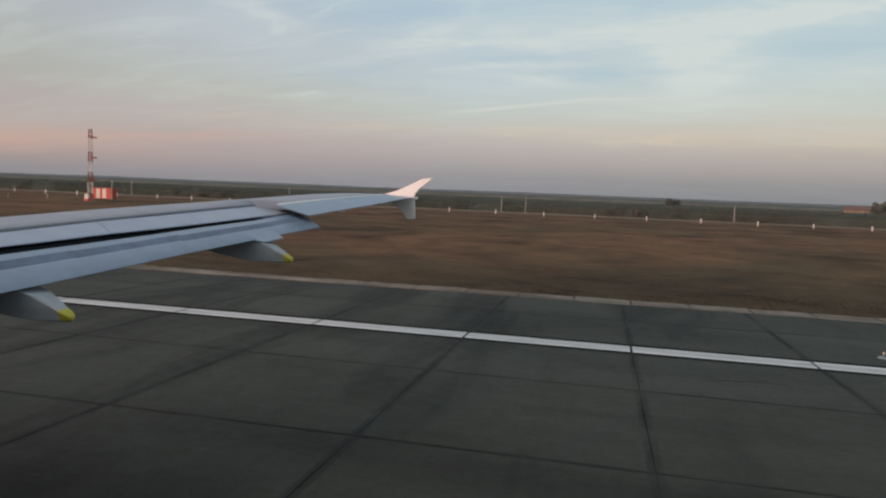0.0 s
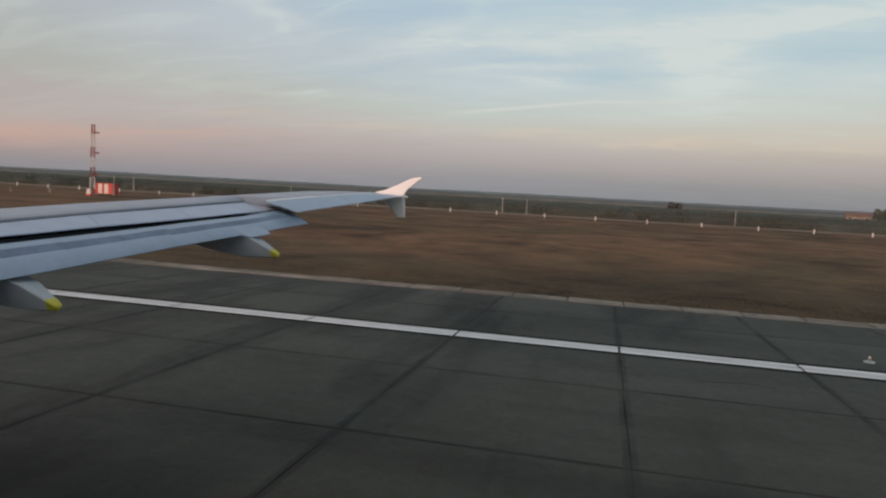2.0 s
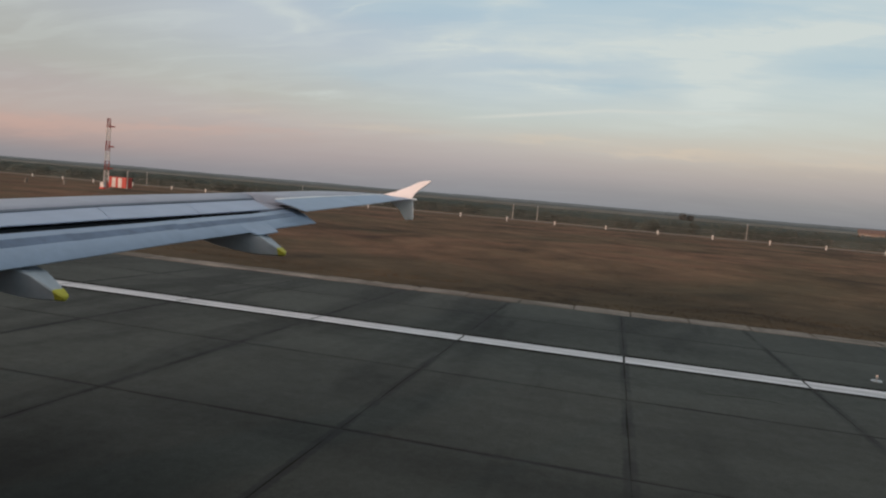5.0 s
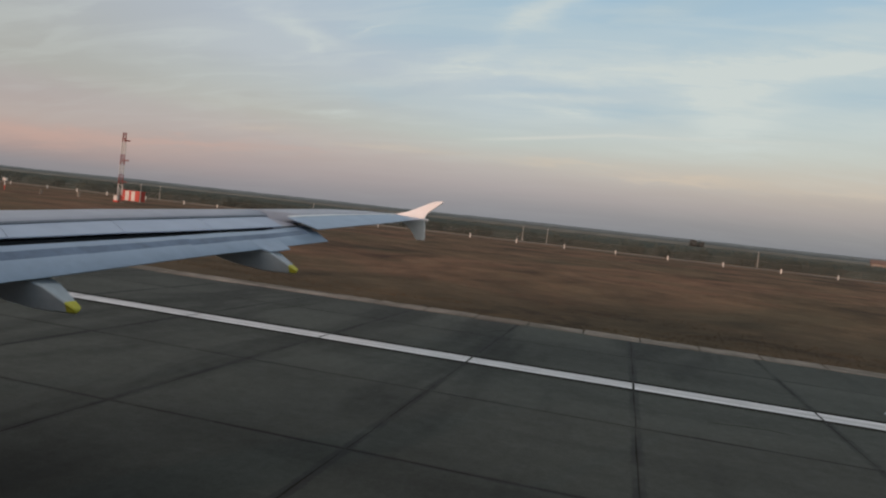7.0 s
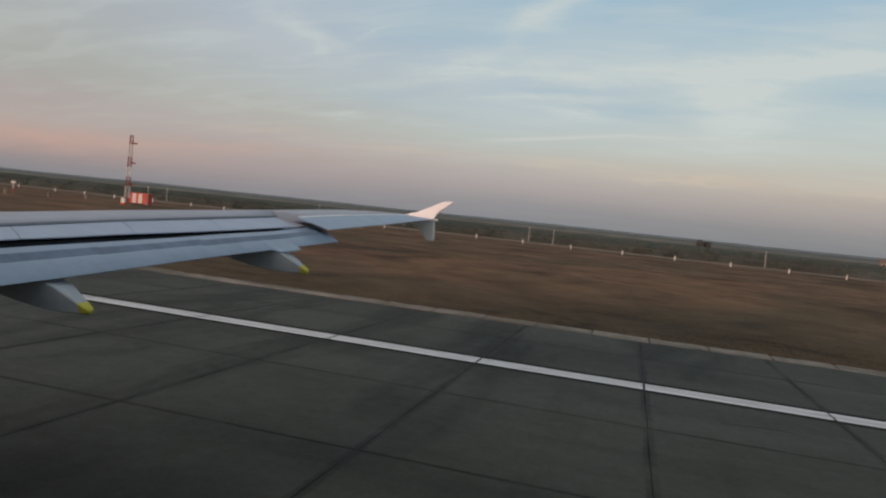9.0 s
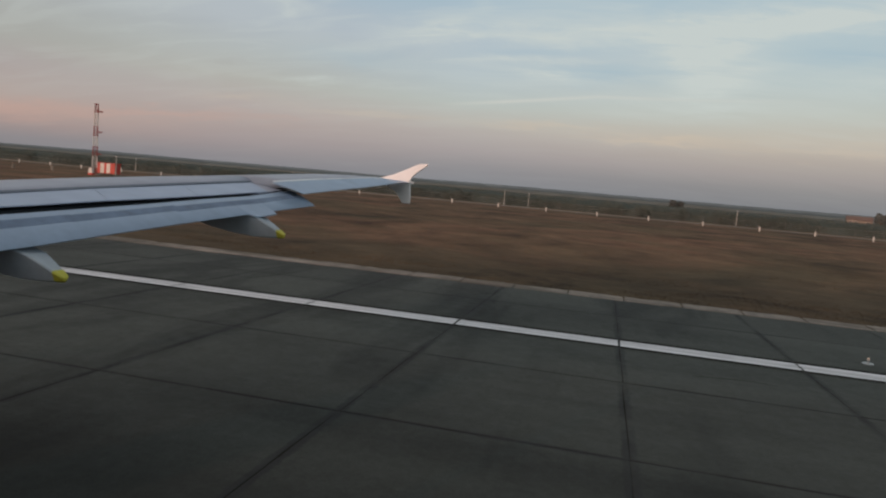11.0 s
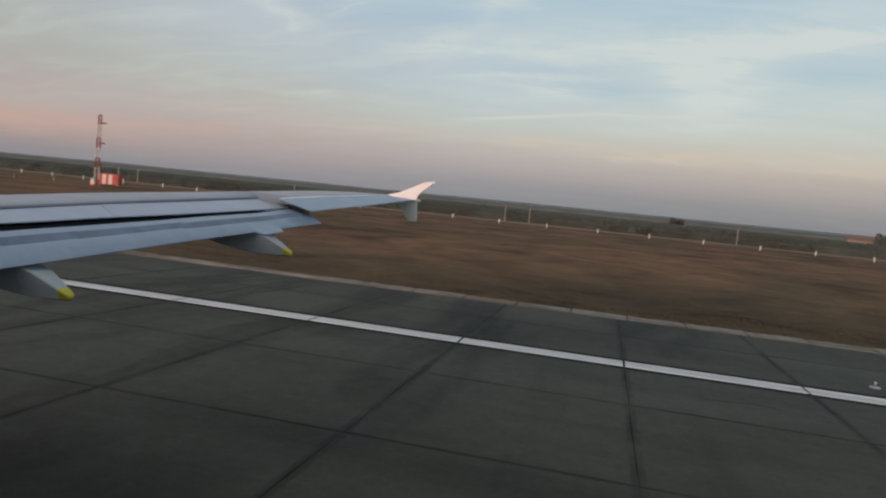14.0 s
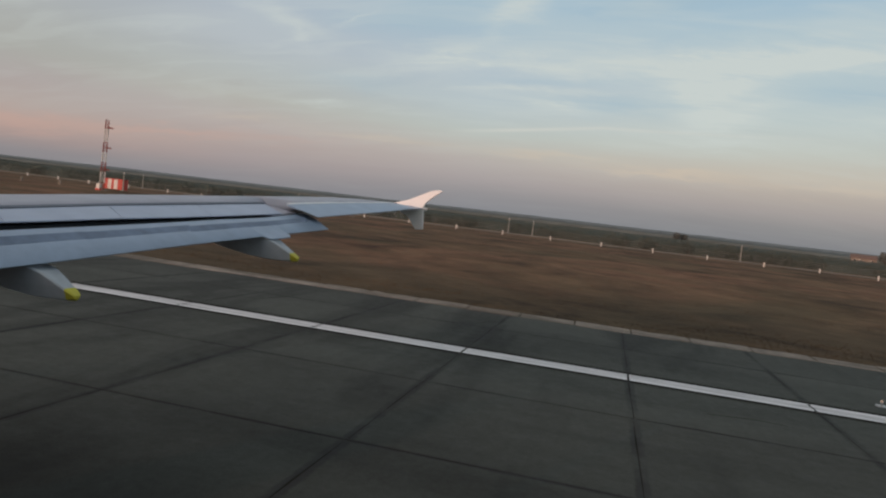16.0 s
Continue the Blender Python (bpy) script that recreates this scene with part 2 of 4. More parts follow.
def slab_colour(k, place, local):
    sx = k.add("ShaderNodeSeparateXYZ")
    k.put(sx.inputs[0], local)
    crook = k.math("ADD", k.math("MULTIPLY_ADD", k.noise(place, 1.3, 4, 0.65), 0.16, -0.08), k.math("MULTIPLY_ADD", k.noise(place, 9.0, 3, 0.7), 0.09, -0.045))
    rim_x = k.math("ADD", k.math("SUBTRACT", PITCH / 2 - 0.03, k.math("ABSOLUTE", sx.outputs["X"])), crook)
    rim_y = k.math("ADD", k.math("SUBTRACT", 5.15 / 2 - 0.03, k.math("ABSOLUTE", sx.outputs["Y"])), crook)
    fill = k.ramp(k.noise(place, 0.33, 4, 0.6), [(0.34, 0.15), (0.58, 1.0)], True)
    across = k.math("MULTIPLY", k.ramp(rim_x, [(0.0, 1.0), (0.06, 0.90), (0.13, 0.0)], True), 0.85)
    along = k.math("MULTIPLY", k.ramp(rim_y, [(0.0, 1.0), (0.03, 0.85), (0.075, 0.0)], True), 0.8)
    return k.mix(k.math("MULTIPLY", k.math("MAXIMUM", across, along), fill), slab_plain(k, place, local), (0.024, 0.024, 0.024))


def grass_colour(k, place, local):
    big = k.noise(k.scaled(place, 0.030, 0.026, 1), 1.0, 5, 0.6, 0.8)
    drift = k.noise(k.scaled(place, 0.070, 0.060, 1, (7, 2, 0)), 1.0, 5, 0.62, 0.8)
    rust = k.noise(k.scaled(place, 0.050, 0.045, 1, (3, 8, 0)), 1.0, 5, 0.6, 0.6)
    olive = k.noise(k.scaled(place, 0.045, 0.050, 1, (12, 5, 0)), 1.0, 4, 0.6, 0.5)
    fine = k.noise(k.scaled(place, 0.5, 0.9, 1), 1.4, 4, 0.65)
    out = k.ramp(big, [(0.28, (0.095, 0.070, 0.040)), (0.42, (0.138, 0.092, 0.051)), (0.55, (0.172, 0.104, 0.060)), (0.66, (0.148, 0.098, 0.054)), (0.78, (0.115, 0.086, 0.046))])
    out = k.mix(k.ramp(rust, [(0.46, 0.0), (0.60, 0.75)], True), out, (0.200, 0.108, 0.064))
    out = k.mix(k.ramp(olive, [(0.53, 0.0), (0.68, 0.60)], True), out, (0.090, 0.076, 0.044))
    # the grass beside the pavement is darker, duller and greener
    sy = k.add("ShaderNodeSeparateXYZ")
    k.put(sy.inputs[0], place)
    in_y = k.math("MULTIPLY", k.math("ADD", sy.outputs["Y"], k.math("MULTIPLY", k.noise(k.scaled(place, 0.05, 0.12, 1), 1.0, 4), 14.0)), 0.01)
    out = k.mix(k.ramp(in_y, [(0.42, 0.75), (0.68, 0.0)], True), out, (0.094, 0.068, 0.041))
    out = k.mix(1.0, out, k.ramp(drift, [(0.36, 0.50), (0.48, 0.92), (0.62, 1.13)], True), "MULTIPLY")
    clump = k.noise(k.scaled(place, 0.20, 0.16, 1, (1, 6, 0)), 1.0, 4, 0.65, 0.6)
    out = k.mix(1.0, out, k.ramp(clump, [(0.32, 0.68), (0.50, 1.0), (0.68, 1.14)]), "MULTIPLY")
    out = k.mix(1.0, out, (0.88, 0.86, 0.86), "MULTIPLY")
    return k.mix(1.0, out, k.ramp(fine, [(0.3, 0.80), (0.7, 1.14)]), "MULTIPLY")


def blade_colour(k, place, local):
    out = k.mix(1.0, grass_colour(k, place, local), (1.15, 1.16, 1.16), "MULTIPLY")
    return k.mix(1.0, out, k.ramp(island(k), [(0.0, 0.85), (1.0, 1.15)]), "MULTIPLY")


def strip_colour(k, place, local):
    stain = k.ramp(k.noise(k.scaled(place, 0.22, 1.1, 1, (4, 4, 0)), 1.0, 5, 0.65, 0.6), [(0.38, 0.95), (0.60, 0.0)], True)
    out = k.mix(stain, worn((0.30, 0.245, 0.20), 0.45, 0.8, 10, 0.15)(k, place, local), (0.105, 0.083, 0.060))
    return k.mix(1.0, out, k.ramp(k.noise(place, 3.0, 4, 0.7), [(0.3, 0.72), (0.6, 1.08)]), "MULTIPLY")


def leaf_colour(a, b):
    def f(k, place, local):
        out = k.mix(k.math("MULTIPLY_ADD", k.noise(place, 0.35, 4, 0.6), 1.4, -0.2, clamp=True), k.mix(island(k), a, b), tuple(c * 0.82 for c in a))
        return k.mix(1.0, out, k.ramp(k.noise(place, 0.02, 3), [(0.3, 0.84), (0.7, 1.16)]), "MULTIPLY")
    return f


def paint_colour(c):
    def f(k, place, local):
        wear = k.ramp(k.noise(k.scaled(place, 0.5, 3.0, 1), 1.6, 6, 0.65, 0.3), [(0.30, 0.70), (0.55, 1.0)])
        drag = k.ramp(k.noise(k.scaled(place, 0.03, 3.6, 1), 1.0, 4, 0.6), [(0.36, 0.55), (0.56, 1.0)])
        wear = k.mix(1.0, wear, drag, "MULTIPLY")
        chips = k.ramp(k.noise(place, 22.0, 3, 0.7), [(0.30, 0.78), (0.42, 1.0)])
        return k.mix(1.0, k.mix(1.0, c, wear, "MULTIPLY"), chips, "MULTIPLY")
    return f


def airframe_colour(c, amount=0.12):
    def f(k, place, local):
        streak = k.ramp(k.noise(k.scaled(place, 0.35, 2.4, 2.0), 1.4, 5, 0.6), [(0.3, 1 - amount), (0.7, 1.0)])
        grime = k.ramp(k.noise(place, 6.0, 4, 0.65), [(0.3, 1 - amount * 0.6), (0.6, 1.0)])
        return k.mix(1.0, k.mix(1.0, c, streak, "MULTIPLY"), grime, "MULTIPLY")
    return f


def soft_gloss(lo, hi):
    return lambda k, place, local: k.ramp(k.noise(place, 3.0, 4, 0.6), [(0.3, lo), (0.7, hi)])


M = {
    "slab": material("dark_concrete", slab_colour, soft_gloss(0.78, 0.95), relief=grainy(30, 0.35, 0.006), sheen=0.22),
    "slab_far": material("dark_concrete_far", slab_plain, soft_gloss(0.78, 0.95), relief=grainy(30, 0.35, 0.006), sheen=0.22),
    "tar": material("tar_joint", worn((0.026, 0.024, 0.019), 0.4, 0.6, 20), soft_gloss(0.85, 1.0), relief=grainy(18, 0.5, 0.01), sheen=0.05),
    "paint": material("road_paint", paint_colour((0.80, 0.775, 0.785)), 0.7, sheen=0.3, relief=grainy(40, 0.2, 0.003)),
    "kerb": material("pale_concrete", strip_colour, 0.9, relief=grainy(14, 0.4, 0.01)),
    "gravel": material("pale_gravel", worn((0.27, 0.215, 0.17), 0.45, 0.03, 2), 0.95),
    "grass": material("dry_grass_ground", grass_colour, 0.95, relief=grainy(1.6, 0.5, 0.12), sheen=0.1),
    "blade": material("dry_grass_blades", blade_colour, 0.9, sheen=0.1),
    # leaf tones greyed and lightened with distance: haze put into the base colour
    "wood_far": material("scrub_leaves_hazed", leaf_colour((0.104, 0.118, 0.102), (0.118, 0.132, 0.114)), 0.9, sheen=0.1),
    "wood_grey": material("far_leaves_hazed", leaf_colour((0.118, 0.132, 0.127), (0.132, 0.146, 0.141)), 0.9, sheen=0.1),
    "wood_pale": material("ridge_leaves_hazed", leaf_colour((0.195, 0.212, 0.216), (0.215, 0.232, 0.236)), 0.95, sheen=0.05),
    # darker leaf tone: shade inside the scrub, put into the colour
    "canopy_shade": material("canopy_shade_green", leaf_colour((0.068, 0.081, 0.072), (0.074, 0.087, 0.078)), 0.95, sheen=0.05),
    "bark": material("bark", worn((0.09, 0.07, 0.05), 0.3, 2, 12), 0.9),
    "skin": material("grey_airframe_paint", airframe_colour((0.345, 0.425, 0.55)), soft_gloss(0.34, 0.5)),
    "skin_low": material("wing_box_paint", airframe_colour((0.440, 0.435, 0.500), 0.15), soft_gloss(0.36, 0.52)),
    "flap_nose": material("bare_flap_nose", airframe_colour((0.25, 0.28, 0.33), 0.3), soft_gloss(0.38, 0.55)),
    "flap_band": material("dark_flap_band", airframe_colour((0.19, 0.25, 0.36), 0.35), soft_gloss(0.42, 0.58)),
    "fairing": material("grey_fairing_paint", airframe_colour((0.45, 0.49, 0.53), 0.18), soft_gloss(0.36, 0.52)),
    "white": material("white_airframe_paint", airframe_colour((0.80, 0.79, 0.78), 0.06), soft_gloss(0.3, 0.42)),
    "yellow": material("yellow_safety_paint", worn((0.52, 0.47, 0.04), 0.15, 3, 20), 0.5),
    # near-black for the wing gaps: their shade put into the colour
    "seal": material("gap_shade_black", worn((0.025, 0.027, 0.030), 0.2, 3, 20), 0.7),
    "spoiler": material("spoiler_paint", airframe_colour((0.445, 0.495, 0.62), 0.10), soft_gloss(0.34, 0.48)),
    "hinge": material("grey_hinge_seal", worn((0.13, 0.145, 0.18), 0.2, 3, 20), 0.6),
    "red": material("signal_red_paint", worn((0.50, 0.045, 0.028), 0.2, 0.8, 8), 0.55),
    "white_p": material("weathered_white_paint", worn((0.62, 0.60, 0.56), 0.2, 0.8, 8), 0.6),
    "stone": material("rough_concrete", worn((0.26, 0.225, 0.19), 0.35, 1.5, 12, 0.12), 0.9, relief=grainy(12, 0.5, 0.02)),
    "pale_stone": material("pale_weathered_concrete", worn((0.205, 0.185, 0.155), 0.4, 1.5, 12, 0.15), 0.9, relief=grainy(12, 0.5, 0.02)),
    "pale_pole": material("pale_pole_concrete", worn((0.36, 0.36, 0.33), 0.25, 0.8, 8), 0.8),
    "cover": material("pale_cover_concrete", worn((0.30, 0.265, 0.235), 0.4, 1.5, 10), 0.9),
    "old_post": material("weathered_dark_post", worn((0.13, 0.12, 0.105), 0.3, 2, 12), 0.9),
    # darker copy of the red: the lattice's weaker sunlight put into the colour
    "mast_red": material("red_paint_shaded", worn((0.24, 0.050, 0.040), 0.25, 0.8, 8), 0.6),
    "steel": material("galvanised_steel", worn((0.42, 0.43, 0.44), 0.2, 2, 15), 0.45, 0.8),
    "rubber": material("tyre_rubber", worn((0.03, 0.03, 0.03), 0.2, 4, 20), 0.8),
    "wall": material("cream_render", worn((0.23, 0.195, 0.165), 0.25, 0.3, 5), 0.9),
    "tiles": material("clay_roof", worn((0.17, 0.115, 0.095), 0.3, 0.5, 6), 0.85),
    "glass": material("dark_glass", (0.03, 0.035, 0.04), 0.1),
}
lamp_glass = bpy.data.materials.new("lit_lamp_glass")
lamp_glass.use_nodes = True
lamp_glass.node_tree.nodes["Principled BSDF"].inputs["Base Color"].default_value = (0.75, 0.62, 0.52, 1)
lamp_glass.node_tree.nodes["Principled BSDF"].inputs["Emission Color"].default_value = (1.0, 0.45, 0.2, 1)
lamp_glass.node_tree.nodes["Principled BSDF"].inputs["Emission Strength"].default_value = 0.12

# ---------------------------------------------------------------- mesh helpers


def mesh_of(name, verts, faces, mat, smooth=False):
    me = bpy.data.meshes.new(name)
    me.from_pydata([tuple(v) for v in verts], [], faces)
    me.materials.append(mat)
    if smooth:
        me.polygons.foreach_set("use_smooth", [True] * len(me.polygons))
    me.update()
    return me


def put_part(name, me, parent=None, label="", m=None):
    ob = new(name, me)
    if parent:
        ob.parent = parent
    if m is not None:
        ob.matrix_basis = m
    return tagged(ob, label) if label else ob


def part(name, bm, mat, parent, label="", smooth=False):
    """Link a bmesh as one mesh object under a thing or under a part."""
    bmesh.ops.recalc_face_normals(bm, faces=bm.faces[:])
    me = bpy.data.meshes.new(name)
    bm.to_mesh(me)
    bm.free()
    me.materials.append(mat)
    if smooth:
        me.polygons.foreach_set("use_smooth", [True] * len(me.polygons))
    return put_part(name, me, parent, label)


def thing(name, at=(0, 0, 0), turn=0.0, label="", category="", group="", kind=""):
    ob = new(name)
    ob.empty_display_size = 0.3
    ob.matrix_basis = pose(*at, 0, 0, turn)
    return tagged(ob, label, category, group, kind)


def box(bm, size, at, bevel=0.0, turn=None):
    r = bmesh.ops.create_cube(bm, size=1.0)
    m = Matrix.Translation(at) @ (turn or Matrix()) @ Matrix.Diagonal((*size, 1))
    bmesh.ops.transform(bm, matrix=m, verts=r["verts"])
    if bevel:
        edges = list({e for v in r["verts"] for e in v.link_edges})
        bmesh.ops.bevel(bm, geom=edges, offset=bevel, segments=2, affect="EDGES", profile=0.5)


def rod(bm, a, b, r0, r1=None, sides=8):
    a, b = Vector(a), Vector(b)
    d = b - a
    q = d.to_track_quat("Z", "Y").to_matrix().to_4x4()
    bmesh.ops.create_cone(bm, cap_ends=True, segments=sides, radius1=r0, radius2=r0 if r1 is None else r1, depth=d.length,
                          matrix=Matrix.Translation((a + b) / 2) @ q)


def loft(bm, rings, closed=True, caps=True):
    """Skin a list of rings of equal length."""
    vs = [[bm.verts.new(p) for p in ring] for ring in rings]
    n = len(vs[0])
    for a, b in zip(vs, vs[1:]):
        for i in range(n if closed else n - 1):
            j = (i + 1) % n
            bm.faces.new((a[i], a[j], b[j], b[i]))
    if caps and closed:
        bm.faces.new(vs[0][::-1])
        bm.faces.new(vs[-1])
    return vs


# ---------------------------------------------------------------- ground
FALL = 0.012
GROUND = -0.43


def zr(y):
    """Height of the pavement: it falls away from the crown of the runway."""
    return -FALL * abs(y + 1.6)


def lump(x, y):
    return 0.02 * noise.noise((x * 0.05, y * 0.08, 0.3))


xs = sorted(set([-4600, -2500, -1400, -800, -500] + [-300 + 5 * i for i in range(97)] + [250, 400, 700, 1400, 2500, 4600]))
ys = sorted(set([-4600, -2000, -800, -300, -100, -40] + [31.0 + 0.9 * i for i in range(30)] + [60 + 4 * i for i in range(30)] + [190, 230, 300, 450, 700, 1200, 2500, 4600]))
verts, faces = [], []
for y, x in itertools.product(ys, xs):
    z = GROUND
    if 33 < y < 180 and -300 < x < 180:
        z += lump(x, y)
    verts.append((x, y, z))
nx = len(xs)
for j in range(len(ys) - 1):
    for i in range(nx - 1):
        a = j * nx + i
        faces.append((a, a + 1, a + nx + 1, a + nx))
ground = new("ground", mesh_of("ground", verts, faces, M["grass"], True))
tagged(ground, "dry brown airfield grass ground reaching the horizon", "ground", kind="structure")

# far perimeter track of pale gravel
tv, tf = [], []
for i in range(81):
    x = -900 + 20 * i
    w = 0.5 * noise.noise((x * 0.03, 0, 9))
    tv += [(x, 209 + w, GROUND + 0.04), (x, 221 + w * 3, GROUND + 0.04)]
    if i:
        tf.append((2 * i - 2, 2 * i, 2 * i + 1, 2 * i - 1))
track = new("perimeter_track", mesh_of("perimeter_track", tv, tf, M["gravel"]))
tagged(track, "pale gravel perimeter track across the dry grass", "track", kind="structure")

# runway: tar bed, concrete slabs, painted marks
X0 = -4.22
row_edges = [11.25 + 5.15 * (i - 6) for i in range(11)]          # joints along the runway
X_END = 640
bed = bmesh.new()
box_rows = [(-34.0, -1.6), (-1.6, 31.95)]
for a, b in box_rows:
    v = [bed.verts.new(p) for p in ((-X_END, a, zr(a) - 0.005), (X_END, a, zr(a) - 0.005), (X_END, b, zr(b) - 0.005), (-X_END, b, zr(b) - 0.005))]
    bed.faces.new(v)
    w = [bed.verts.new((p.co.x, p.co.y, -0.9)) for p in v]
    for i in range(4):
        bed.faces.new((v[i], v[(i + 1) % 4], w[(i + 1) % 4], w[i]))
runway = part("runway", bed, M["tar"], None)
tagged(runway, "dark concrete runway with tar filled joints", "runway", kind="structure")


def slab_mesh(seed):
    """One slab with a worn bevelled rim and slightly crooked edges, centred on its middle."""
    rnd = random.Random(seed)
    hx, hy = PITCH / 2 - 0.014, 5.15 / 2 - 0.016
    ring = []
    for side in range(4):
        for s in range(5):
            u = -1 + 2 * s / 5
            p = ((u, -1), (1, u), (-u, 1), (-1, -u))[side]
            ring.append((p[0] * hx + rnd.uniform(-0.02, 0.02), p[1] * hy + rnd.uniform(-0.015, 0.015)))
    v = [(x, y, -0.012) for x, y in ring] + [(x, y, -0.003) for x, y in ring] + [(x * 0.992, y * 0.992, 0.0) for x, y in ring]
    n = len(ring)
    f = [(a * n + i, a * n + (i + 1) % n, (a + 1) * n + (i + 1) % n, (a + 1) * n + i) for a in range(2) for i in range(n)]
    f.append(tuple(range(2 * n, 3 * n)))
    return mesh_of("slab", v, f, M["slab"])


# ---------------------------------------------------------------- aircraft
aircraft = thing("aircraft", (0, 0, 0), label="grey and white airliner with lowered wing flaps on the runway", category="aircraft")
lerp = np.interp


def x_le(y):
    return -5.95 - 0.52 * (15.4 - y) if y > 4.8 else -11.46 - 0.62 * (4.8 - y)


def x_aft(y, at):
    """A line of the trailing part of the wing; at: where it passes 11.7 m out."""
    return at - 0.28 * (11.7 - y) if y > 4.9 else at - 0.28 * 6.8


def z_crest(y):
    return float(lerp(y, [-0.4, 4.9, 7.98, 8.68, 9.46, 10.36, 11.38, 13.93, 14.88, 15.5], [2.75, 3.20, 3.495, 3.562, 3.645, 3.728, 3.815, 4.045, 4.090, 4.085]))


def z_spl(y):
    return float(lerp(y, [-0.4, 4.9, 7.34, 8.07, 8.91, 9.90, 12.0, 13.1, 14.9, 15.5], [2.75, 3.16, 3.385, 3.455, 3.535, 3.612, 3.78, 3.925, 4.055, 4.072]))


def z_spt(y):
    return float(lerp(y, [-0.4, 4.9, 6.88, 7.56, 8.35, 9.27, 10.36, 11.66], [2.63, 3.085, 3.262, 3.313, 3.382, 3.446, 3.530, 3.641]))


def z_ail(y):
    return float(lerp(y, [11.0, 11.7, 12.35, 13.2, 14.2, 14.88, 15.5], [3.57, 3.648, 3.722, 3.815, 3.915, 4.0, 4.05]))


def wing_ring(y, aft_at, z_top_aft, cut=0.0):
    """Closed section of the wing, nose to the rear spar and back underneath."""
    xl, xa = x_le(y), x_aft(y, aft_at)
    if y > 15.0:
        xl += (y - 15.0) * 0.5
    zc = z_crest(y)
    c = -5.45 - 0.28 * (11.7 - y) - xl
    th = 0.115 * c
    zn = zc - th * 0.62
    xc = xl + 0.36 * c
    top = [(xl, zn), (xl + 0.012 * c, zn + 0.24 * th), (xl + 0.05 * c, zn + 0.36 * th), (xl + 0.12 * c, zc - 0.13 * th), (xl + 0.22 * c, zc - 0.03 * th),
           (xc, zc), ((xc + xa) / 2, (zc + z_top_aft) / 2 + 0.012), (xa, z_top_aft)]
    low = [(xa, z_top_aft - 0.16 * th - 0.06), (xl + 0.5 * c, zc - 1.0 * th), (xl + 0.3 * c, zc - 1.08 * th), (xl + 0.12 * c, zc - 0.98 * th), (xl + 0.03 * c, zn - 0.16 * th)]
    return [(x, y, z) for x, z in top + low]


bm = bmesh.new()
ring_y = [-0.4, 2.0, 4.8, 5.5, 6.5, 7.5, 8.5, 9.5, 10.5, 11.3, 12.06]
loft(bm, [wing_ring(y, -6.76, z_spl(y)) for y in ring_y])
part("wing_box", bm, M["skin_low"], aircraft, "satin pale grey upper wing skin", True)
bm = bmesh.new()
loft(bm, [wing_ring(y, -6.11, float(lerp(y, [11.62, 13.137, 14.905, 15.4], [3.795, 3.935, 4.069, 4.08]))) for y in (12.07, 12.4, 12.8, 13.4, 14.0, 14.5, 14.9, 15.2, 15.42)])
part("outer_wing_box", bm, M["skin_low"], aircraft, smooth=True)

# spoiler panels, their ends square to the hinge line
for a, b in ((5.41, 6.964), (6.976, 8.524), (8.536, 10.094), (10.106, 11.65)):
    bm = bmesh.new()
    rings = []
    for s in range(6):
        y = a + (b - a) * s / 5
        row = []
        for q in (1.0, 0.66, 0.33, 0.0):
            yq = y + 0.33 * q
            x = x_aft(yq, -6.10 - 0.64 * q)
            z = z_spt(yq) * (1 - q) + (z_spl(yq) - 0.006) * q + 0.010 * math.sin(math.pi * q)
            row.append((x, yq, z, q))
        rings.append([(x, yq, z) for x, yq, z, q in row] + [(x, yq, z - 0.016 - 0.07 * q) for x, yq, z, q in row[::-1]])
    loft(bm, rings)
    part("spoiler", bm, M["spoiler"], aircraft, "pale grey spoiler panel lying flat")

# dark hinge seal in front of the spoilers, and one in front of the aileron
bm = bmesh.new()
loft(bm, [[(x_aft(y, -6.83), y, z_spl(y) + 0.022), (x_aft(y, -6.725), y, z_spl(y) + 0.010), (x_aft(y, -6.725), y, z_spl(y) - 0.03), (x_aft(y, -6.84), y, z_spl(y) - 0.03)]
          for y in (4.95, 6.5, 8.0, 9.5, 11.0, 11.98)])
part("spoiler_seal", bm, M["hinge"], aircraft, "dark grey hinge seal")

# fixed shroud panel between the spoilers and the aileron, set a little lower
bm = bmesh.new()
rings = []
for y in (11.45, 11.7, 11.9, 12.06):
    x0, x1 = x_aft(y, -6.76), x_aft(y, -6.115)
    z0, z1 = z_spl(y) - 0.022, 3.605 + 0.11 * (y - 11.45)
    rings.append([(x0, y, z0), (x1, y, z1), (x1, y, z1 - 0.03), (x0, y, z0 - 0.14)])
loft(bm, rings)
part("shroud_panel", bm, M["skin_low"], aircraft)

# rear cove under the spoilers, coloured near-black for the shade in the slot
bm = bmesh.new()
loft(bm, [[(x_aft(y, -6.72), y, z_spl(y) - 0.13), (x_aft(y, -6.18), y, z_spt(y) - 0.07), (x_aft(y, -6.3), y, z_spt(y) - 0.28), (x_aft(y, -6.72), y, z_spl(y) - 0.34)]
          for y in (4.95, 6.5, 8.0, 9.5, 11.0, 11.72, 12.05)])
part("flap_cove", bm, M["seal"], aircraft, "recess between spoilers and flap, painted near-black as shade")

# dark plate on the inboard end of the aileron, painted shade of the gap
bm = bmesh.new()
loft(bm, [[(x_aft(y, -5.84), y, 3.738), (x_aft(y, -5.70), y, 3.706), (x_aft(y, -5.47), y, 3.648), (x_aft(y, -5.47), y, 3.634), (x_aft(y, -5.70), y, 3.676), (x_aft(y, -5.84), y, 3.705)] for y in (11.756, 11.774)])
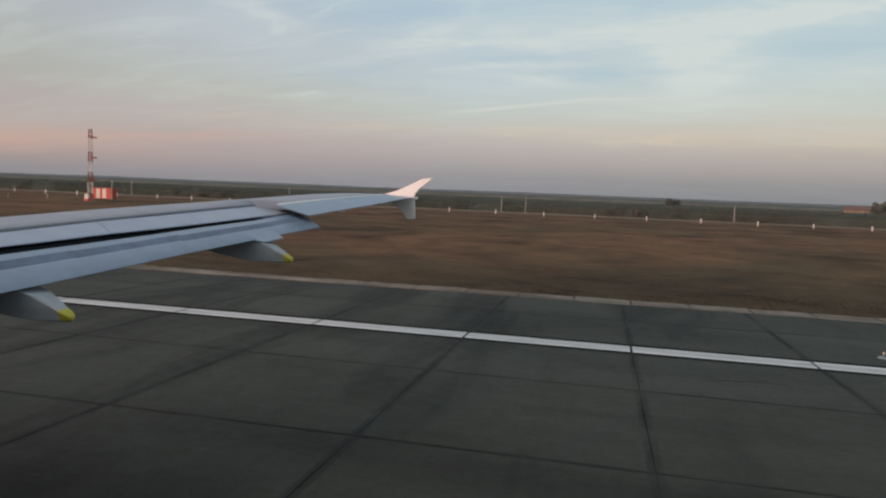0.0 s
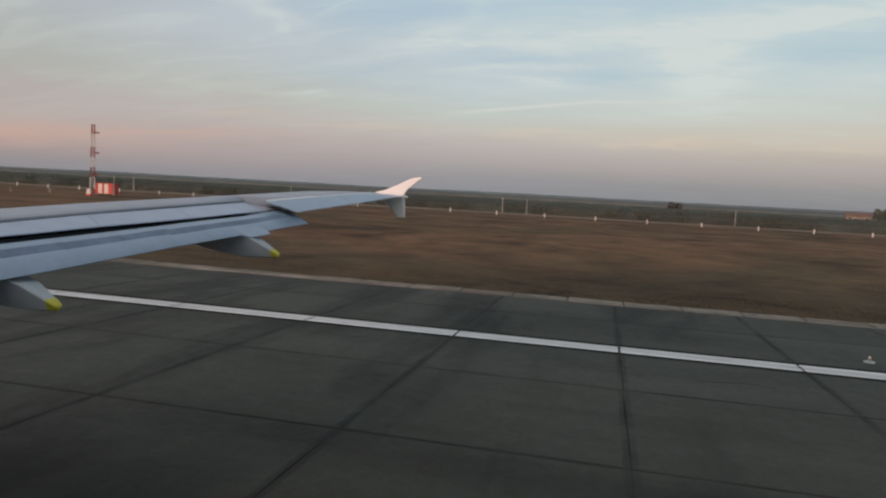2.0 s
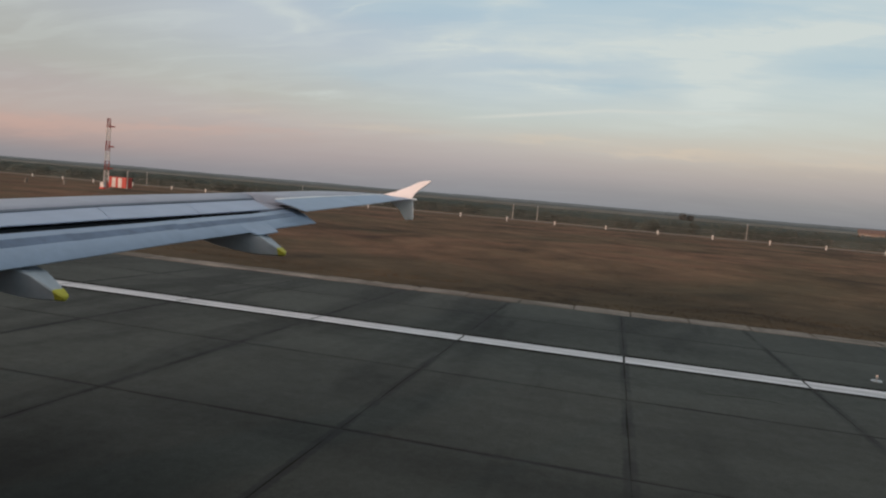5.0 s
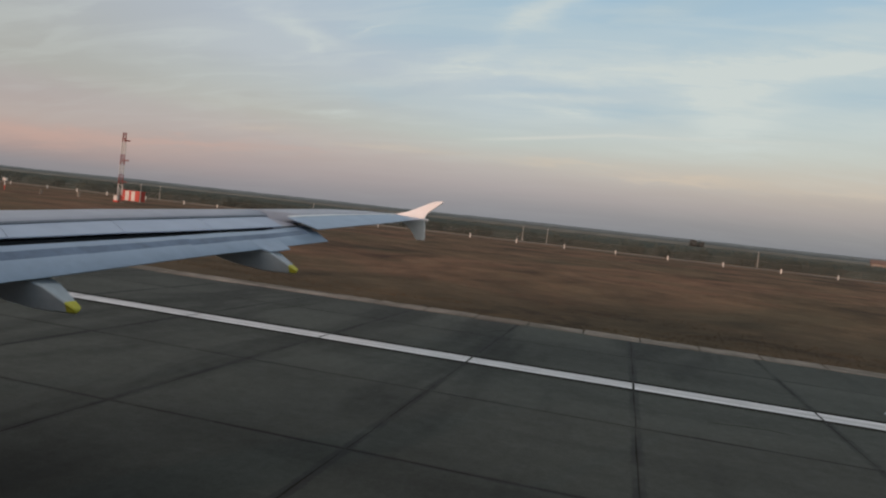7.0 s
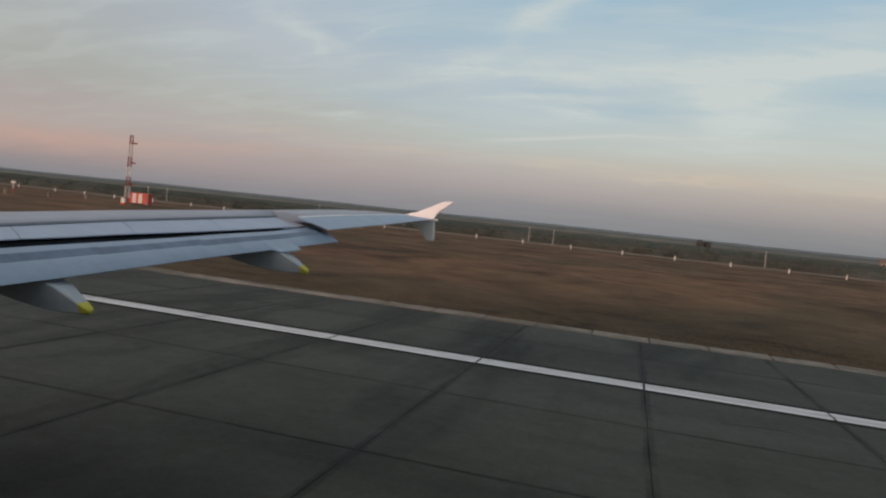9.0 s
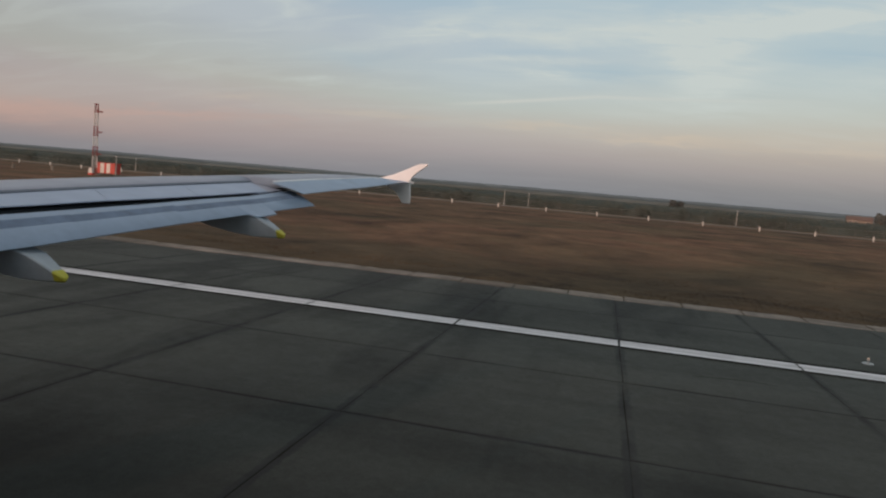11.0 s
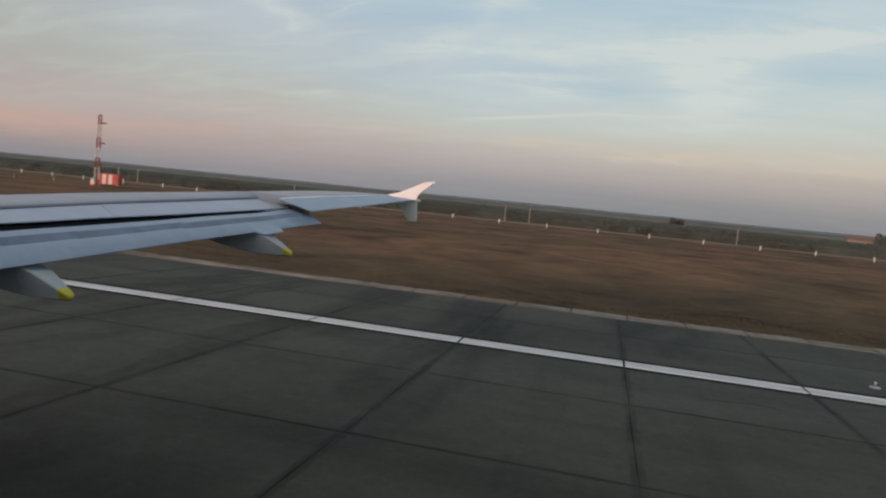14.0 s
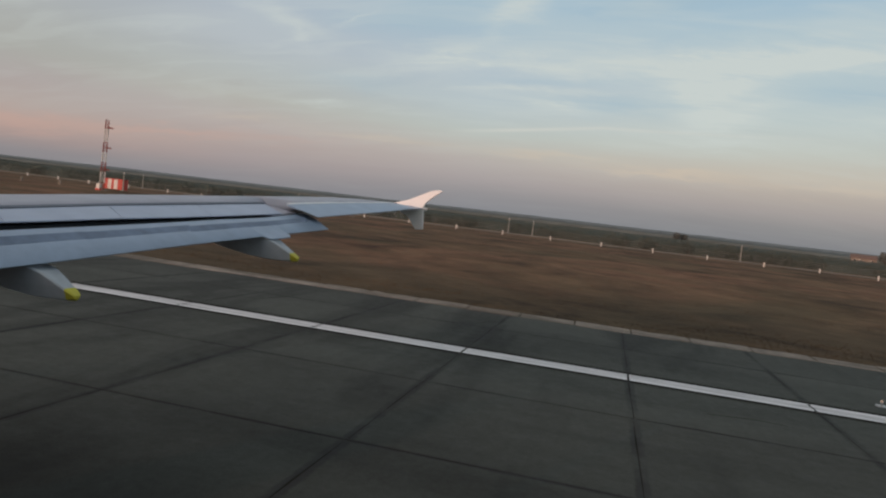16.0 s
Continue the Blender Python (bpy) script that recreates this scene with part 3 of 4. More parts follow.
part("aileron_seal", bm, M["seal"], aircraft)

# added dark plate that fills the gap under the inboard end of the aileron with shade
bm = bmesh.new()
box(bm, (0.40, 0.03, 0.17), (-5.97, 12.11, 3.635), 0.006)
part("closing_rib", bm, M["seal"], aircraft)

# pale strip along the aileron hinge
bm = bmesh.new()
z_hinge = lambda y: float(lerp(y, [11.62, 13.137, 14.905, 15.4], [3.800, 3.935, 4.069, 4.08]))
loft(bm, [[(x_aft(y, -6.24), y, z_hinge(y) + 0.010), (x_aft(y, -6.10), y, z_hinge(y) + 0.007), (x_aft(y, -6.10), y, z_hinge(y) - 0.05), (x_aft(y, -6.24), y, z_hinge(y) - 0.05)]
          for y in (11.95, 12.4, 13.1, 13.8, 14.4, 14.9, 15.25)])
part("hinge_strip", bm, M["white"], aircraft)

# aileron
bm = bmesh.new()
rings = []
for y in (11.78, 12.2, 12.6, 13.1, 13.5, 13.75):
    xa, xt = x_aft(y, -6.10), x_aft(y, -5.45)
    z0 = float(lerp(y, [11.62, 13.137, 14.905], [3.806, 3.935, 4.069])) - 0.004
    z1 = z_ail(y)
    rings.append([(xa, y, z0), ((xa + xt) / 2, y, (z0 + z1) / 2 + 0.006), (xt, y, z1), (xt, y, z1 - 0.012), (xa, y, z0 - (0.15 if y > 12 else 0.03))])
loft(bm, rings)
part("aileron", bm, M["skin"], aircraft, "pale grey aileron in line with the wing")
bm = bmesh.new()
rings = []
for y, k_ in ((13.77, -0.03), (14.3, -0.05), (14.9, -0.06), (15.42, -0.08)):
    xa, xt = x_aft(y, -6.10), x_aft(y, -5.45) + k_
    z0 = float(lerp(y, [13.137, 14.905, 15.42], [3.935, 4.069, 4.078])) - 0.002
    z1 = z_ail(y)
    rings.append([(xa, y, z0), ((xa + xt) / 2, y, (z0 + z1) / 2 + 0.005), (xt, y, z1), (xt, y, z1 - 0.012), (xa, y, z0 - 0.10)])
loft(bm, rings)
part("fixed_tip_panel", bm, M["skin"], aircraft)


# outboard flap, lowered
def flap_line(y):
    x_te, z_te = x_aft(y, -5.29), float(lerp(y, [4.9, 6.6, 7.66, 8.5, 9.5, 10.25, 11.78], [2.65, 2.838, 2.970, 3.078, 3.198, 3.272, 3.455]))
    x_b, z_b = x_aft(y, -5.85), float(lerp(y, [4.9, 7.0, 7.84, 8.63, 9.9, 10.93, 11.61, 11.92, 12.1], [3.005, 3.195, 3.268, 3.334, 3.465, 3.550, 3.630, 3.690, 3.720]))
    x_n, z_n = x_aft(y, -6.06), z_spt(y) - 0.12
    return (x_te, z_te), (x_b, z_b), (x_n, z_n)


def flap_piece(a, b, k0, k1, lift=0.0, thick=(0.05, 0.16)):
    """Part of the flap between two fractions of its chord (0 trailing edge, 1 nose)."""
    bm_ = bmesh.new()
    rings_ = []
    steps = 7
    for s in range(steps + 1):
        row = []
        for i in range(4):
            q = k0 + (k1 - k0) * i / 3
            y = a + (b - a) * s / steps + 0.25 * min(q, 0.6) * (s / steps) ** 4      # the outer end is cut askew
            (xt, zt), (xb, zb), (xn, zn) = flap_line(y)
            x = float(lerp(q, [0, 0.6, 1], [xt, xb, xn]))
            z = float(lerp(q, [0, 0.6, 1], [zt, zb, zn])) + lift + 0.012 * math.sin(math.pi * q)
            row.append((x, y, z, q))
        top_ = [(x, y_, z) for x, y_, z, q in row]
        low_ = [(x, y_, z - 0.014 - float(lerp(q, [0, 0.5, 1], [0.0, thick[0], thick[1]]))) for x, y_, z, q in row]
        rings_.append(top_ + low_[::-1])
    loft(bm_, rings_)
    return bm_


flap = part("flap", flap_piece(4.98, 11.86, 0.0, 1.0), M["skin"], aircraft, "pale grey outboard flap lowered behind the wing", True)
bm = bmesh.new()
loft(bm, [[(x_aft(y, -6.07), y, flap_line(y)[2][1] - 0.01), (x_aft(y, -6.30), y, flap_line(y)[2][1] - 0.02),
           (x_aft(y, -6.38), y, flap_line(y)[2][1] - 0.10), (x_aft(y, -6.30), y, flap_line(y)[2][1] - 0.2), (x_aft(y, -6.07), y, flap_line(y)[2][1] - 0.17)]
          for y in (4.98, 6.5, 8.0, 9.5, 11.0, 11.66)])
part("nose", bm, M["flap_nose"], flap, "dull metal flap nose", True)
# darker band along the flap, in lengths
for a, b, k0, k1 in ((5.0, 7.55, 0.34, 0.48), (7.58, 9.15, 0.33, 0.47), (9.18, 11.62, 0.30, 0.44)):
    part("rub_strip", flap_piece(a, b, k0, k1, 0.005, (0.0, 0.0)), M["flap_band"], flap, "darker band along the flap")
bm = bmesh.new()
rings = []
for y, aft in ((10.28, 0.0), (10.34, 0.10), (10.62, 0.12), (10.78, 0.10), (10.82, 0.0)):
    (xt, zt), (xb, zb), _ = flap_line(y)
    rings.append([(xt - 0.25, y, zt + 0.11), (xt + aft, y, zt - 0.035 * (aft > 0)), (xt + aft, y, zt - 0.02 - 0.035 * (aft > 0)), (xt - 0.25, y, zt + 0.02)])
loft(bm, rings)
part("trailing_tab", bm, M["skin"], flap)


def fairing(tip, size):
    """Canoe-shaped cover of a flap track, its flat deck sloping down to a capped tail."""
    holder = None
    stations = [(-2.3, 0.10, 0.42, 0.20, 0.03), (-1.9, 0.20, 0.42, 0.10, 0.05), (-1.4, 0.22, 0.38, -0.02, 0.06), (-1.0, 0.21, 0.33, -0.08, 0.07),
                (-0.62, 0.185, 0.27, -0.115, 0.07), (-0.42, 0.155, 0.22, -0.115, 0.06), (-0.2, 0.11, 0.10, -0.105, 0.05), (-0.11, 0.09, 0.045, -0.10, 0.045)]

    def ring(st):
        dx, w, top_, keel, wk = st
        pts = [(-w, top_ - 0.02), (-w * 0.9, top_), (w * 0.9, top_), (w, top_ - 0.02), (w * 0.72, top_ - (top_ - keel) * 0.5), (wk, keel + 0.02), (0, keel), (-wk, keel + 0.02), (-w * 0.72, top_ - (top_ - keel) * 0.5)]
        return [(tip[0] + dx * size, tip[1] + a * size, tip[2] + b * size) for a, b in pts]

    bm_ = bmesh.new()
    loft(bm_, [ring(s) for s in stations])
    body = part("flap_track_fairing", bm_, M["fairing"], aircraft, "pale grey flap track fairing with yellow tail")
    bm_ = bmesh.new()
    loft(bm_, [ring(s) for s in ((-0.109, 0.092, 0.047, -0.102, 0.047), (-0.05, 0.08, 0.015, -0.098, 0.042), (0.0, 0.06, -0.015, -0.09, 0.035), (0.012, 0.035, -0.035, -0.075, 0.02))])
    part("tail_cap", bm_, M["yellow"], body, "bright yellow tail cap")


fairing((-6.21, 6.9, 2.555), 1.0)
fairing((-5.15, 10.5, 3.005), 0.97)


# wingtip fence
def fin(name, outline, lean):
    """Blade with a thin rim, from an outline in x and z, leaning outwards by lean."""
    bm_ = bmesh.new()
    cx = sum(p[0] for p in outline) / len(outline)
    cz = sum(p[1] for p in outline) / len(outline)
    def side(off, k_):
        return [(cx + (x - cx) * k_, 15.50 + lean * (z - 4.05) + off, cz + (z - cz) * k_) for x, z in outline]
    loft(bm_, [side(-0.028, 0.93), side(-0.012, 1.0), side(0.012, 1.0), side(0.028, 0.93)])
    return part(name, bm_, M["white"], aircraft, "white wingtip fence blade")


fin("upper_fence", [(-5.36, 4.02), (-5.26, 4.085), (-4.94, 4.18), (-4.60, 4.345), (-4.38, 4.465), (-4.28, 4.495), (-4.12, 4.510), (-4.11, 4.48), (-4.35, 4.27), (-4.45, 4.16), (-4.50, 4.03)], 0.28)
fin("lower_fence", [(-5.18, 4.02), (-5.07, 3.93), (-4.92, 3.85), (-4.80, 3.75), (-4.68, 3.58), (-4.64, 3.535), (-4.47, 3.545), (-4.455, 3.60), (-4.475, 4.02)], -0.10)
bm = bmesh.new()
rod(bm, (-5.95, 15.47, 4.02), (-5.35, 15.49, 4.04), 0.02, 0.06, 10)
rod(bm, (-5.35, 15.49, 4.04), (-4.40, 15.50, 4.03), 0.06, 0.03, 10)
part("tip_rail", bm, M["white"], aircraft, smooth=True)
# static wicks on the trailing edge
for y in (12.6, 13.3, 14.0, 14.6):
    bm = bmesh.new()
    xt = x_aft(y, -5.45)
    rod(bm, (xt - 0.05, y, z_ail(y) - 0.005), (xt + 0.13, y + 0.02, z_ail(y) - 0.02), 0.006, 0.003, 6)
    part("static_wick", bm, M["steel"], aircraft)

# fuselage shell, with the window that the view goes through
C_Y, C_Z, RAD = -1.78, 3.75, 1.98
st_x = [-19.5, -19.0, -18.0, -16.0, -13.0, -10.0, -6.0, -3.0, -1.2, -0.6, -0.44, -0.2, 0.0, 0.2, 0.36, 0.7, 2.0, 5.0, 8.0, 12.0, 15.0, 17.5]
st_r = [0.15, 0.7, 1.3, 1.85] + [1.98] * 14 + [1.93, 1.6, 1.1, 0.45]
st_z = [-0.5, -0.45, -0.3, -0.08] + [0.0] * 14 + [0.05, 0.35, 0.8, 1.3]
ang = sorted([radians(a) for a in list(range(-180, 0, 12)) + [-8, 0, 6, 12, 18, 22] + list(range(34, 180, 12))])
fv, ff = [], []
for x, r, dz in zip(st_x, st_r, st_z):
    for a in ang:
        fv.append((x, C_Y + r * math.cos(a), C_Z + dz + r * math.sin(a)))
na = len(ang)
for i in range(len(st_x) - 1):
    for j in range(na):
        j2 = (j + 1) % na
        mx, ma = (st_x[i] + st_x[i + 1]) / 2, (ang[j] + ang[j2]) / 2 if j2 else math.pi
        if -0.45 < mx < 0.37 and radians(-0.5) < ma < radians(22):
            continue
        ff.append((i * na + j, i * na + j2, (i + 1) * na + j2, (i + 1) * na + j))
ff.append(tuple(range(na)))
ff.append(tuple((len(st_x) - 1) * na + j for j in reversed(range(na))))
fuselage = put_part("fuselage", mesh_of("fuselage", fv, ff, M["white"], True), aircraft, "plain white fuselage shell with a cabin window")
solid = fuselage.modifiers.new("shell", "SOLIDIFY")
solid.thickness, solid.offset = 0.035, -1
# landing gear that carries it
for gx, gy in ((-8.6, 2.0), (-8.6, -5.6), (-17.0, -1.78)):
    bm = bmesh.new()
    top_z = 3.0 if gx > -10 else 2.6
    rod(bm, (gx, gy, zr(gy) + 0.55), (gx, gy, top_z), 0.10, 0.12, 10)
    leg = part("landing_gear", bm, M["steel"], aircraft)
    for dy in (-0.45, 0.45):
        bm = bmesh.new()
        rod(bm, (gx, gy + dy - 0.19, zr(gy + dy) + 0.57), (gx, gy + dy + 0.19, zr(gy + dy) + 0.57), 0.57, 0.57, 24)
        bmesh.ops.bevel(bm, geom=[e for e in bm.edges if abs(e.verts[0].co.y - e.verts[1].co.y) < 1e-4], offset=0.06, segments=2, affect="EDGES")
        part("wheel", bm, M["rubber"], leg, smooth=True)

# ---------------------------------------------------------------- glide path mast and its ground
def mast(at):
    t_ = thing("antenna_mast", at, 35, "red and white banded lattice antenna mast on grass", "mast")
    bands = [(0.0, 1.6, "red"), (1.6, 4.3, "white_p"), (4.3, 6.6, "red"), (6.6, 8.9, "white_p"), (8.9, 11.3, "red"), (11.3, 14.3, "white_p"), (14.3, 16.5, "red")]
    def half(z):
        return 0.52 - 0.012 * z
    for a, b, c in bands:
        bm_ = bmesh.new()
        n = max(2, round((b - a) / 0.8))
        for sx, sy in ((-1, -1), (1, -1), (1, 1), (-1, 1)):
            rod(bm_, (sx * half(a), sy * half(a), a), (sx * half(b), sy * half(b), b), 0.075, 0.075, 6)
        for i in range(n):
            z0, z1 = a + (b - a) * i / n, a + (b - a) * (i + 1) / n
            p = [(-1, -1), (1, -1), (1, 1), (-1, 1)]
            for k_ in range(4):
                q, r = p[k_], p[(k_ + 1) % 4]
                if i % 2:
                    q, r = r, q
                rod(bm_, (q[0] * half(z0), q[1] * half(z0), z0), (r[0] * half(z1), r[1] * half(z1), z1), 0.045, 0.045, 5)
                rod(bm_, (p[k_][0] * half(z1), p[k_][1] * half(z1), z1), (p[(k_ + 1) % 4][0] * half(z1), p[(k_ + 1) % 4][1] * half(z1), z1), 0.045, 0.045, 5)
        part("mast_section", bm_, M["mast_red" if c == "red" else "white_p"], t_, "red lattice section" if c == "red" else "white lattice section")
    for z in (4.9, 10.0, 14.7):
        bm_ = bmesh.new()
        box(bm_, (1.25, 0.32, 0.30), (0.75, -0.30, z), 0.05)
        box(bm_, (0.5, 0.1, 0.1), (0.35, -0.30, z))
        part("antenna_element", bm_, M["mast_red"], t_, "antenna box on the mast")
    bm_ = bmesh.new()
    box(bm_, (2.4, 2.4, 0.25), (0, 0, 0.0), 0.03)
    part("footing", bm_, M["stone"], t_)


MAST_X = -117.4
mast((MAST_X, 138.0, GROUND))

cab = thing("equipment_cabinet", (MAST_X + 1.2, 135.6, GROUND), 8, "small white cabinet on a red base beside the mast", "cabinet")
bm = bmesh.new(); box(bm, (0.9, 0.7, 1.1), (0, 0, 0.95), 0.03); part("body", bm, M["white_p"], cab)
bm = bmesh.new(); box(bm, (1.1, 0.9, 0.42), (0, 0, 0.2), 0.03); part("base", bm, M["red"], cab, "red painted base")
bm = bmesh.new(); box(bm, (1.0, 0.8, 0.06), (0, 0, 1.53), 0.02); part("lid", bm, M["white_p"], cab)

shelter = thing("equipment_shelter", (MAST_X - 8.1, 152.5, GROUND), 4, "red and white striped equipment shelter on airfield grass", "shelter")
bm = bmesh.new(); box(bm, (5.3, 2.4, 2.6), (0, 0, 1.48), 0.03); part("body", bm, M["red"], shelter)
bm = bmesh.new(); box(bm, (5.45, 2.55, 0.10), (0, 0, 2.82), 0.03); part("roof", bm, M["red"], shelter)
left = -2.65
for c, w in (("red", 1.18), ("white_p", 1.08), ("red", 0.68), ("white_p", 1.08), ("red", 1.28)):
    bm = bmesh.new()
    box(bm, (w - 0.03, 0.05, 2.46), (left + w / 2, -1.22, 1.48), 0.012)
    for r_ in range(1, round(w / 0.2)):
        box(bm, (0.05, 0.03, 2.4), (left + 0.2 * r_, -1.25, 1.48))
    left += w
    part("wall_panel", bm, M[c], shelter, "red ribbed wall panel" if c == "red" else "white ribbed wall panel")
for sx, sy in itertools.product((-2.3, 2.3), (-0.9, 0.9)):
    bm = bmesh.new(); box(bm, (0.3, 0.3, 0.25), (sx, sy, 0.08)); part("foot", bm, M["stone"], shelter)

# row of concrete marker blocks
first = None
block_y = [39.6, 50.0, 60.3, 70.5, 82.5, 94.0, 106.0, 118.0, 130.0, 142.0]
for y in block_y:
    x = MAST_X - 10.7 - 0.048 * (y - 39.6) + random.uniform(-0.08, 0.08)
    if first is None:
        first = thing("marker_block", (x, y, GROUND + lump(x, y) - 0.03), 3, "weathered pale concrete marker block in the grass", "marker block", "row of marker blocks")
        bm = bmesh.new(); box(bm, (0.54, 0.34, 1.15), (0, 0, 0.57), 0.04); part("block", bm, M["pale_stone"], first)
        bm = bmesh.new(); box(bm, (0.66, 0.46, 0.10), (0, 0, 0.02), 0.03); part("footing", bm, M["stone"], first)
    else:
        copy_thing(first, pose(x, y, GROUND + lump(x, y) - 0.03, random.uniform(-3, 3), random.uniform(-3, 3), random.uniform(-8, 8)))

# white boundary posts
first = None
for k_ in range(-24, 13):
    x, y = -2.2 + 13.3 * k_, 186 + 1.5 * math.sin(k_ * 1.7)
    z = GROUND + (lump(x, y) if -300 < x < 180 else 0) - 0.03
    if first is None:
        first = thing("boundary_post", (x, y, z), 0, "short white painted boundary post in dry grass", "post", "row of boundary posts")
        bm = bmesh.new(); box(bm, (0.30, 0.24, 1.30), (0, 0, 0.65), 0.04); part("shaft", bm, M["white_p"], first)
        bm = bmesh.new(); box(bm, (0.46, 0.34, 0.16), (0, 0, 0.10), 0.03); part("base", bm, M["stone"], first)
    else:
        copy_thing(first, pose(x, y, z, random.uniform(-4, 4), random.uniform(-4, 4), random.uniform(-10, 10)))

# slim poles along the perimeter track
first = None
for x, y in ((-253, 222), (-171, 222), (-107.5, 222), (-32.5, 222), (-24.8, 224), (MAST_X - 2.7, 148.6), (38.6, 222), (112, 222)):
    if first is None:
        first = thing("perimeter_pole", (x, y, GROUND), 0, "slim pale concrete pole beside the perimeter track", "pole", "perimeter poles")
        bm = bmesh.new(); rod(bm, (0, 0, 0), (0, 0, 4.6), 0.14, 0.10, 10); part("shaft", bm, M["pale_pole"], first)
        bm = bmesh.new(); box(bm, (0.45, 0.25, 0.16), (0, 0, 4.65), 0.04); part("lamp_head", bm, M["steel"], first)
    else:
        copy_thing(first, pose(x, y, GROUND))

# perimeter fence in front of the scrub
fence = thing("perimeter_fence", (0, 233.5, GROUND), 0, "thin grey wire fence with concrete posts before scrub", "fence")
post = None
for k_ in range(-56, 33):
    if post is None:
        bm = bmesh.new(); rod(bm, (0, 0, -0.05), (0, 0, 2.1), 0.06, 0.05, 6); rod(bm, (0, 0, 2.1), (0, -0.3, 2.45), 0.04, 0.03, 5)
        post = part("fence_post", bm, M["old_post"], fence).data
        fence.children[0].matrix_local = Matrix.Translation((5.0 * k_, 0, 0))
    else:
        put_part("fence_post", post, fence, m=pose(5.0 * k_, random.uniform(-0.1, 0.1), 0, random.uniform(-2, 2), random.uniform(-2, 2), 0))
for z in (0.4, 1.0, 1.6, 2.05):
    bm = bmesh.new(); rod(bm, (-280, 0, z), (160, 0, z), 0.012, 0.012, 4)
    part("wire", bm, M["steel"], fence, "thin steel wire")

# monitor aerial with a white head on a red leg
mon = thing("monitor_aerial", (MAST_X - 24.4, 128.9, GROUND), 12, "small white headed aerial on a red and white leg", "aerial")
bm = bmesh.new(); rod(bm, (0, 0, 0), (0, 0, 1.1), 0.14, 0.12, 8); part("lower_leg", bm, M["red"], mon, "red lower leg")
bm = bmesh.new(); rod(bm, (0, 0, 1.1), (0, 0, 2.3), 0.12, 0.10, 8); part("upper_leg", bm, M["white_p"], mon)
bm = bmesh.new(); box(bm, (1.0, 0.5, 0.65), (0, 0, 2.5), 0.08); part("head", bm, M["white_p"], mon, "white box head")

# runway edge lights
first = None
for x in (-111.6, -51.6, 8.4, 68.4):
    if first is None:
        first = thing("runway_edge_light", (x, 23.3, zr(23.3) - 0.015), 0, "small lit runway edge light on the shoulder", "runway light", "runway edge lights")
        bm = bmesh.new(); rod(bm, (0, 0, 0), (0, 0, 0.05), 0.17, 0.15, 16); part("base", bm, M["steel"], first)
        bm = bmesh.new(); rod(bm, (0, 0, 0.05), (0, 0, 0.15), 0.04, 0.04, 12); part("stem", bm, M["steel"], first)
        bm = bmesh.new(); bmesh.ops.create_uvsphere(bm, u_segments=12, v_segments=8, radius=0.04, matrix=Matrix.Translation((0, 0, 0.17)))
        part("lens", bm, lamp_glass, first, "glowing orange lens", True)
    else:
        copy_thing(first, pose(x, 23.3, zr(23.3) - 0.015))

# pale cover slabs beside the pavement edge
for x, y, w in ((MAST_X - 17.4, 29.9, 1.9), (MAST_X - 15.1, 30.1, 0.8), (MAST_X - 4.1, 30.3, 1.6)):
    c_ = thing("cover_slab", (x, y, zr(y) + 0.0), 0, "pale concrete duct cover let into the shoulder", "cover slab", "duct covers")
    bm = bmesh.new(); box(bm, (w, 0.42, 0.04), (0, 0, 0.012), 0.008); part("plate", bm, M["cover"], c_)

# ---------------------------------------------------------------- far house and trees
house = thing("house", (168, 520, GROUND), -14, "low cream house with a clay tile roof among trees", "house")
bm = bmesh.new(); box(bm, (15, 9, 6.2), (0, 0, 3.1)); part("wall", bm, M["wall"], house)
bm = bmesh.new()
loft(bm, [[(-8, -5.2, 6.0), (-8, 0, 8.6), (-8, 5.2, 6.0)], [(8, -5.2, 6.0), (8, 0, 8.6), (8, 5.2, 6.0)]])
part("roof", bm, M["tiles"], house, "orange clay roof")
for x in (-5.2, -1.8, 4.8):
    bm = bmesh.new(); box(bm, (1.6, 0.12, 1.5), (x, -4.53, 4.4)); win = part("window", bm, M["white_p"], house)
    bm = bmesh.new(); box(bm, (1.3, 0.06, 1.2), (x, -4.6, 4.4)); part("pane", bm, M["glass"], win)
bm = bmesh.new(); box(bm, (1.1, 0.12, 2.2), (1.6, -4.53, 1.1)); part("door", bm, M["bark"], house)


def leaf_cloud(centres, rnd, leaf, per):
    """Many small tilted leaf clumps around the given lobes (x, y, z, rx, rz)."""
    n = len(centres) * per
    c = np.repeat(np.array(centres), per, axis=0)
    u = rnd.normal(size=(n, 3))
    u /= np.linalg.norm(u, axis=1)[:, None]
    r = rnd.uniform(0.45, 1.08, size=(n, 1)) ** 0.6
    p = c[:, :3] + u * r * np.stack([c[:, 3], c[:, 3], c[:, 4]], axis=1)
    s = leaf * rnd.uniform(0.5, 1.3, size=(n, 1)) * (c[:, 3:4] ** 0.4)
    out = u + 0.85 * rnd.normal(size=(n, 3))
    a = np.cross(out, rnd.normal(size=(n, 3))); a /= np.linalg.norm(a, axis=1)[:, None]
    b = np.cross(out, a); b /= np.linalg.norm(b, axis=1)[:, None]
    v = np.stack([p - a * s, p + b * s * 0.7, p + a * s * 1.1, p - b * s * 0.6], axis=1).reshape(-1, 3)
    f = np.arange(n * 4).reshape(-1, 4)
    return v.tolist(), f.tolist()


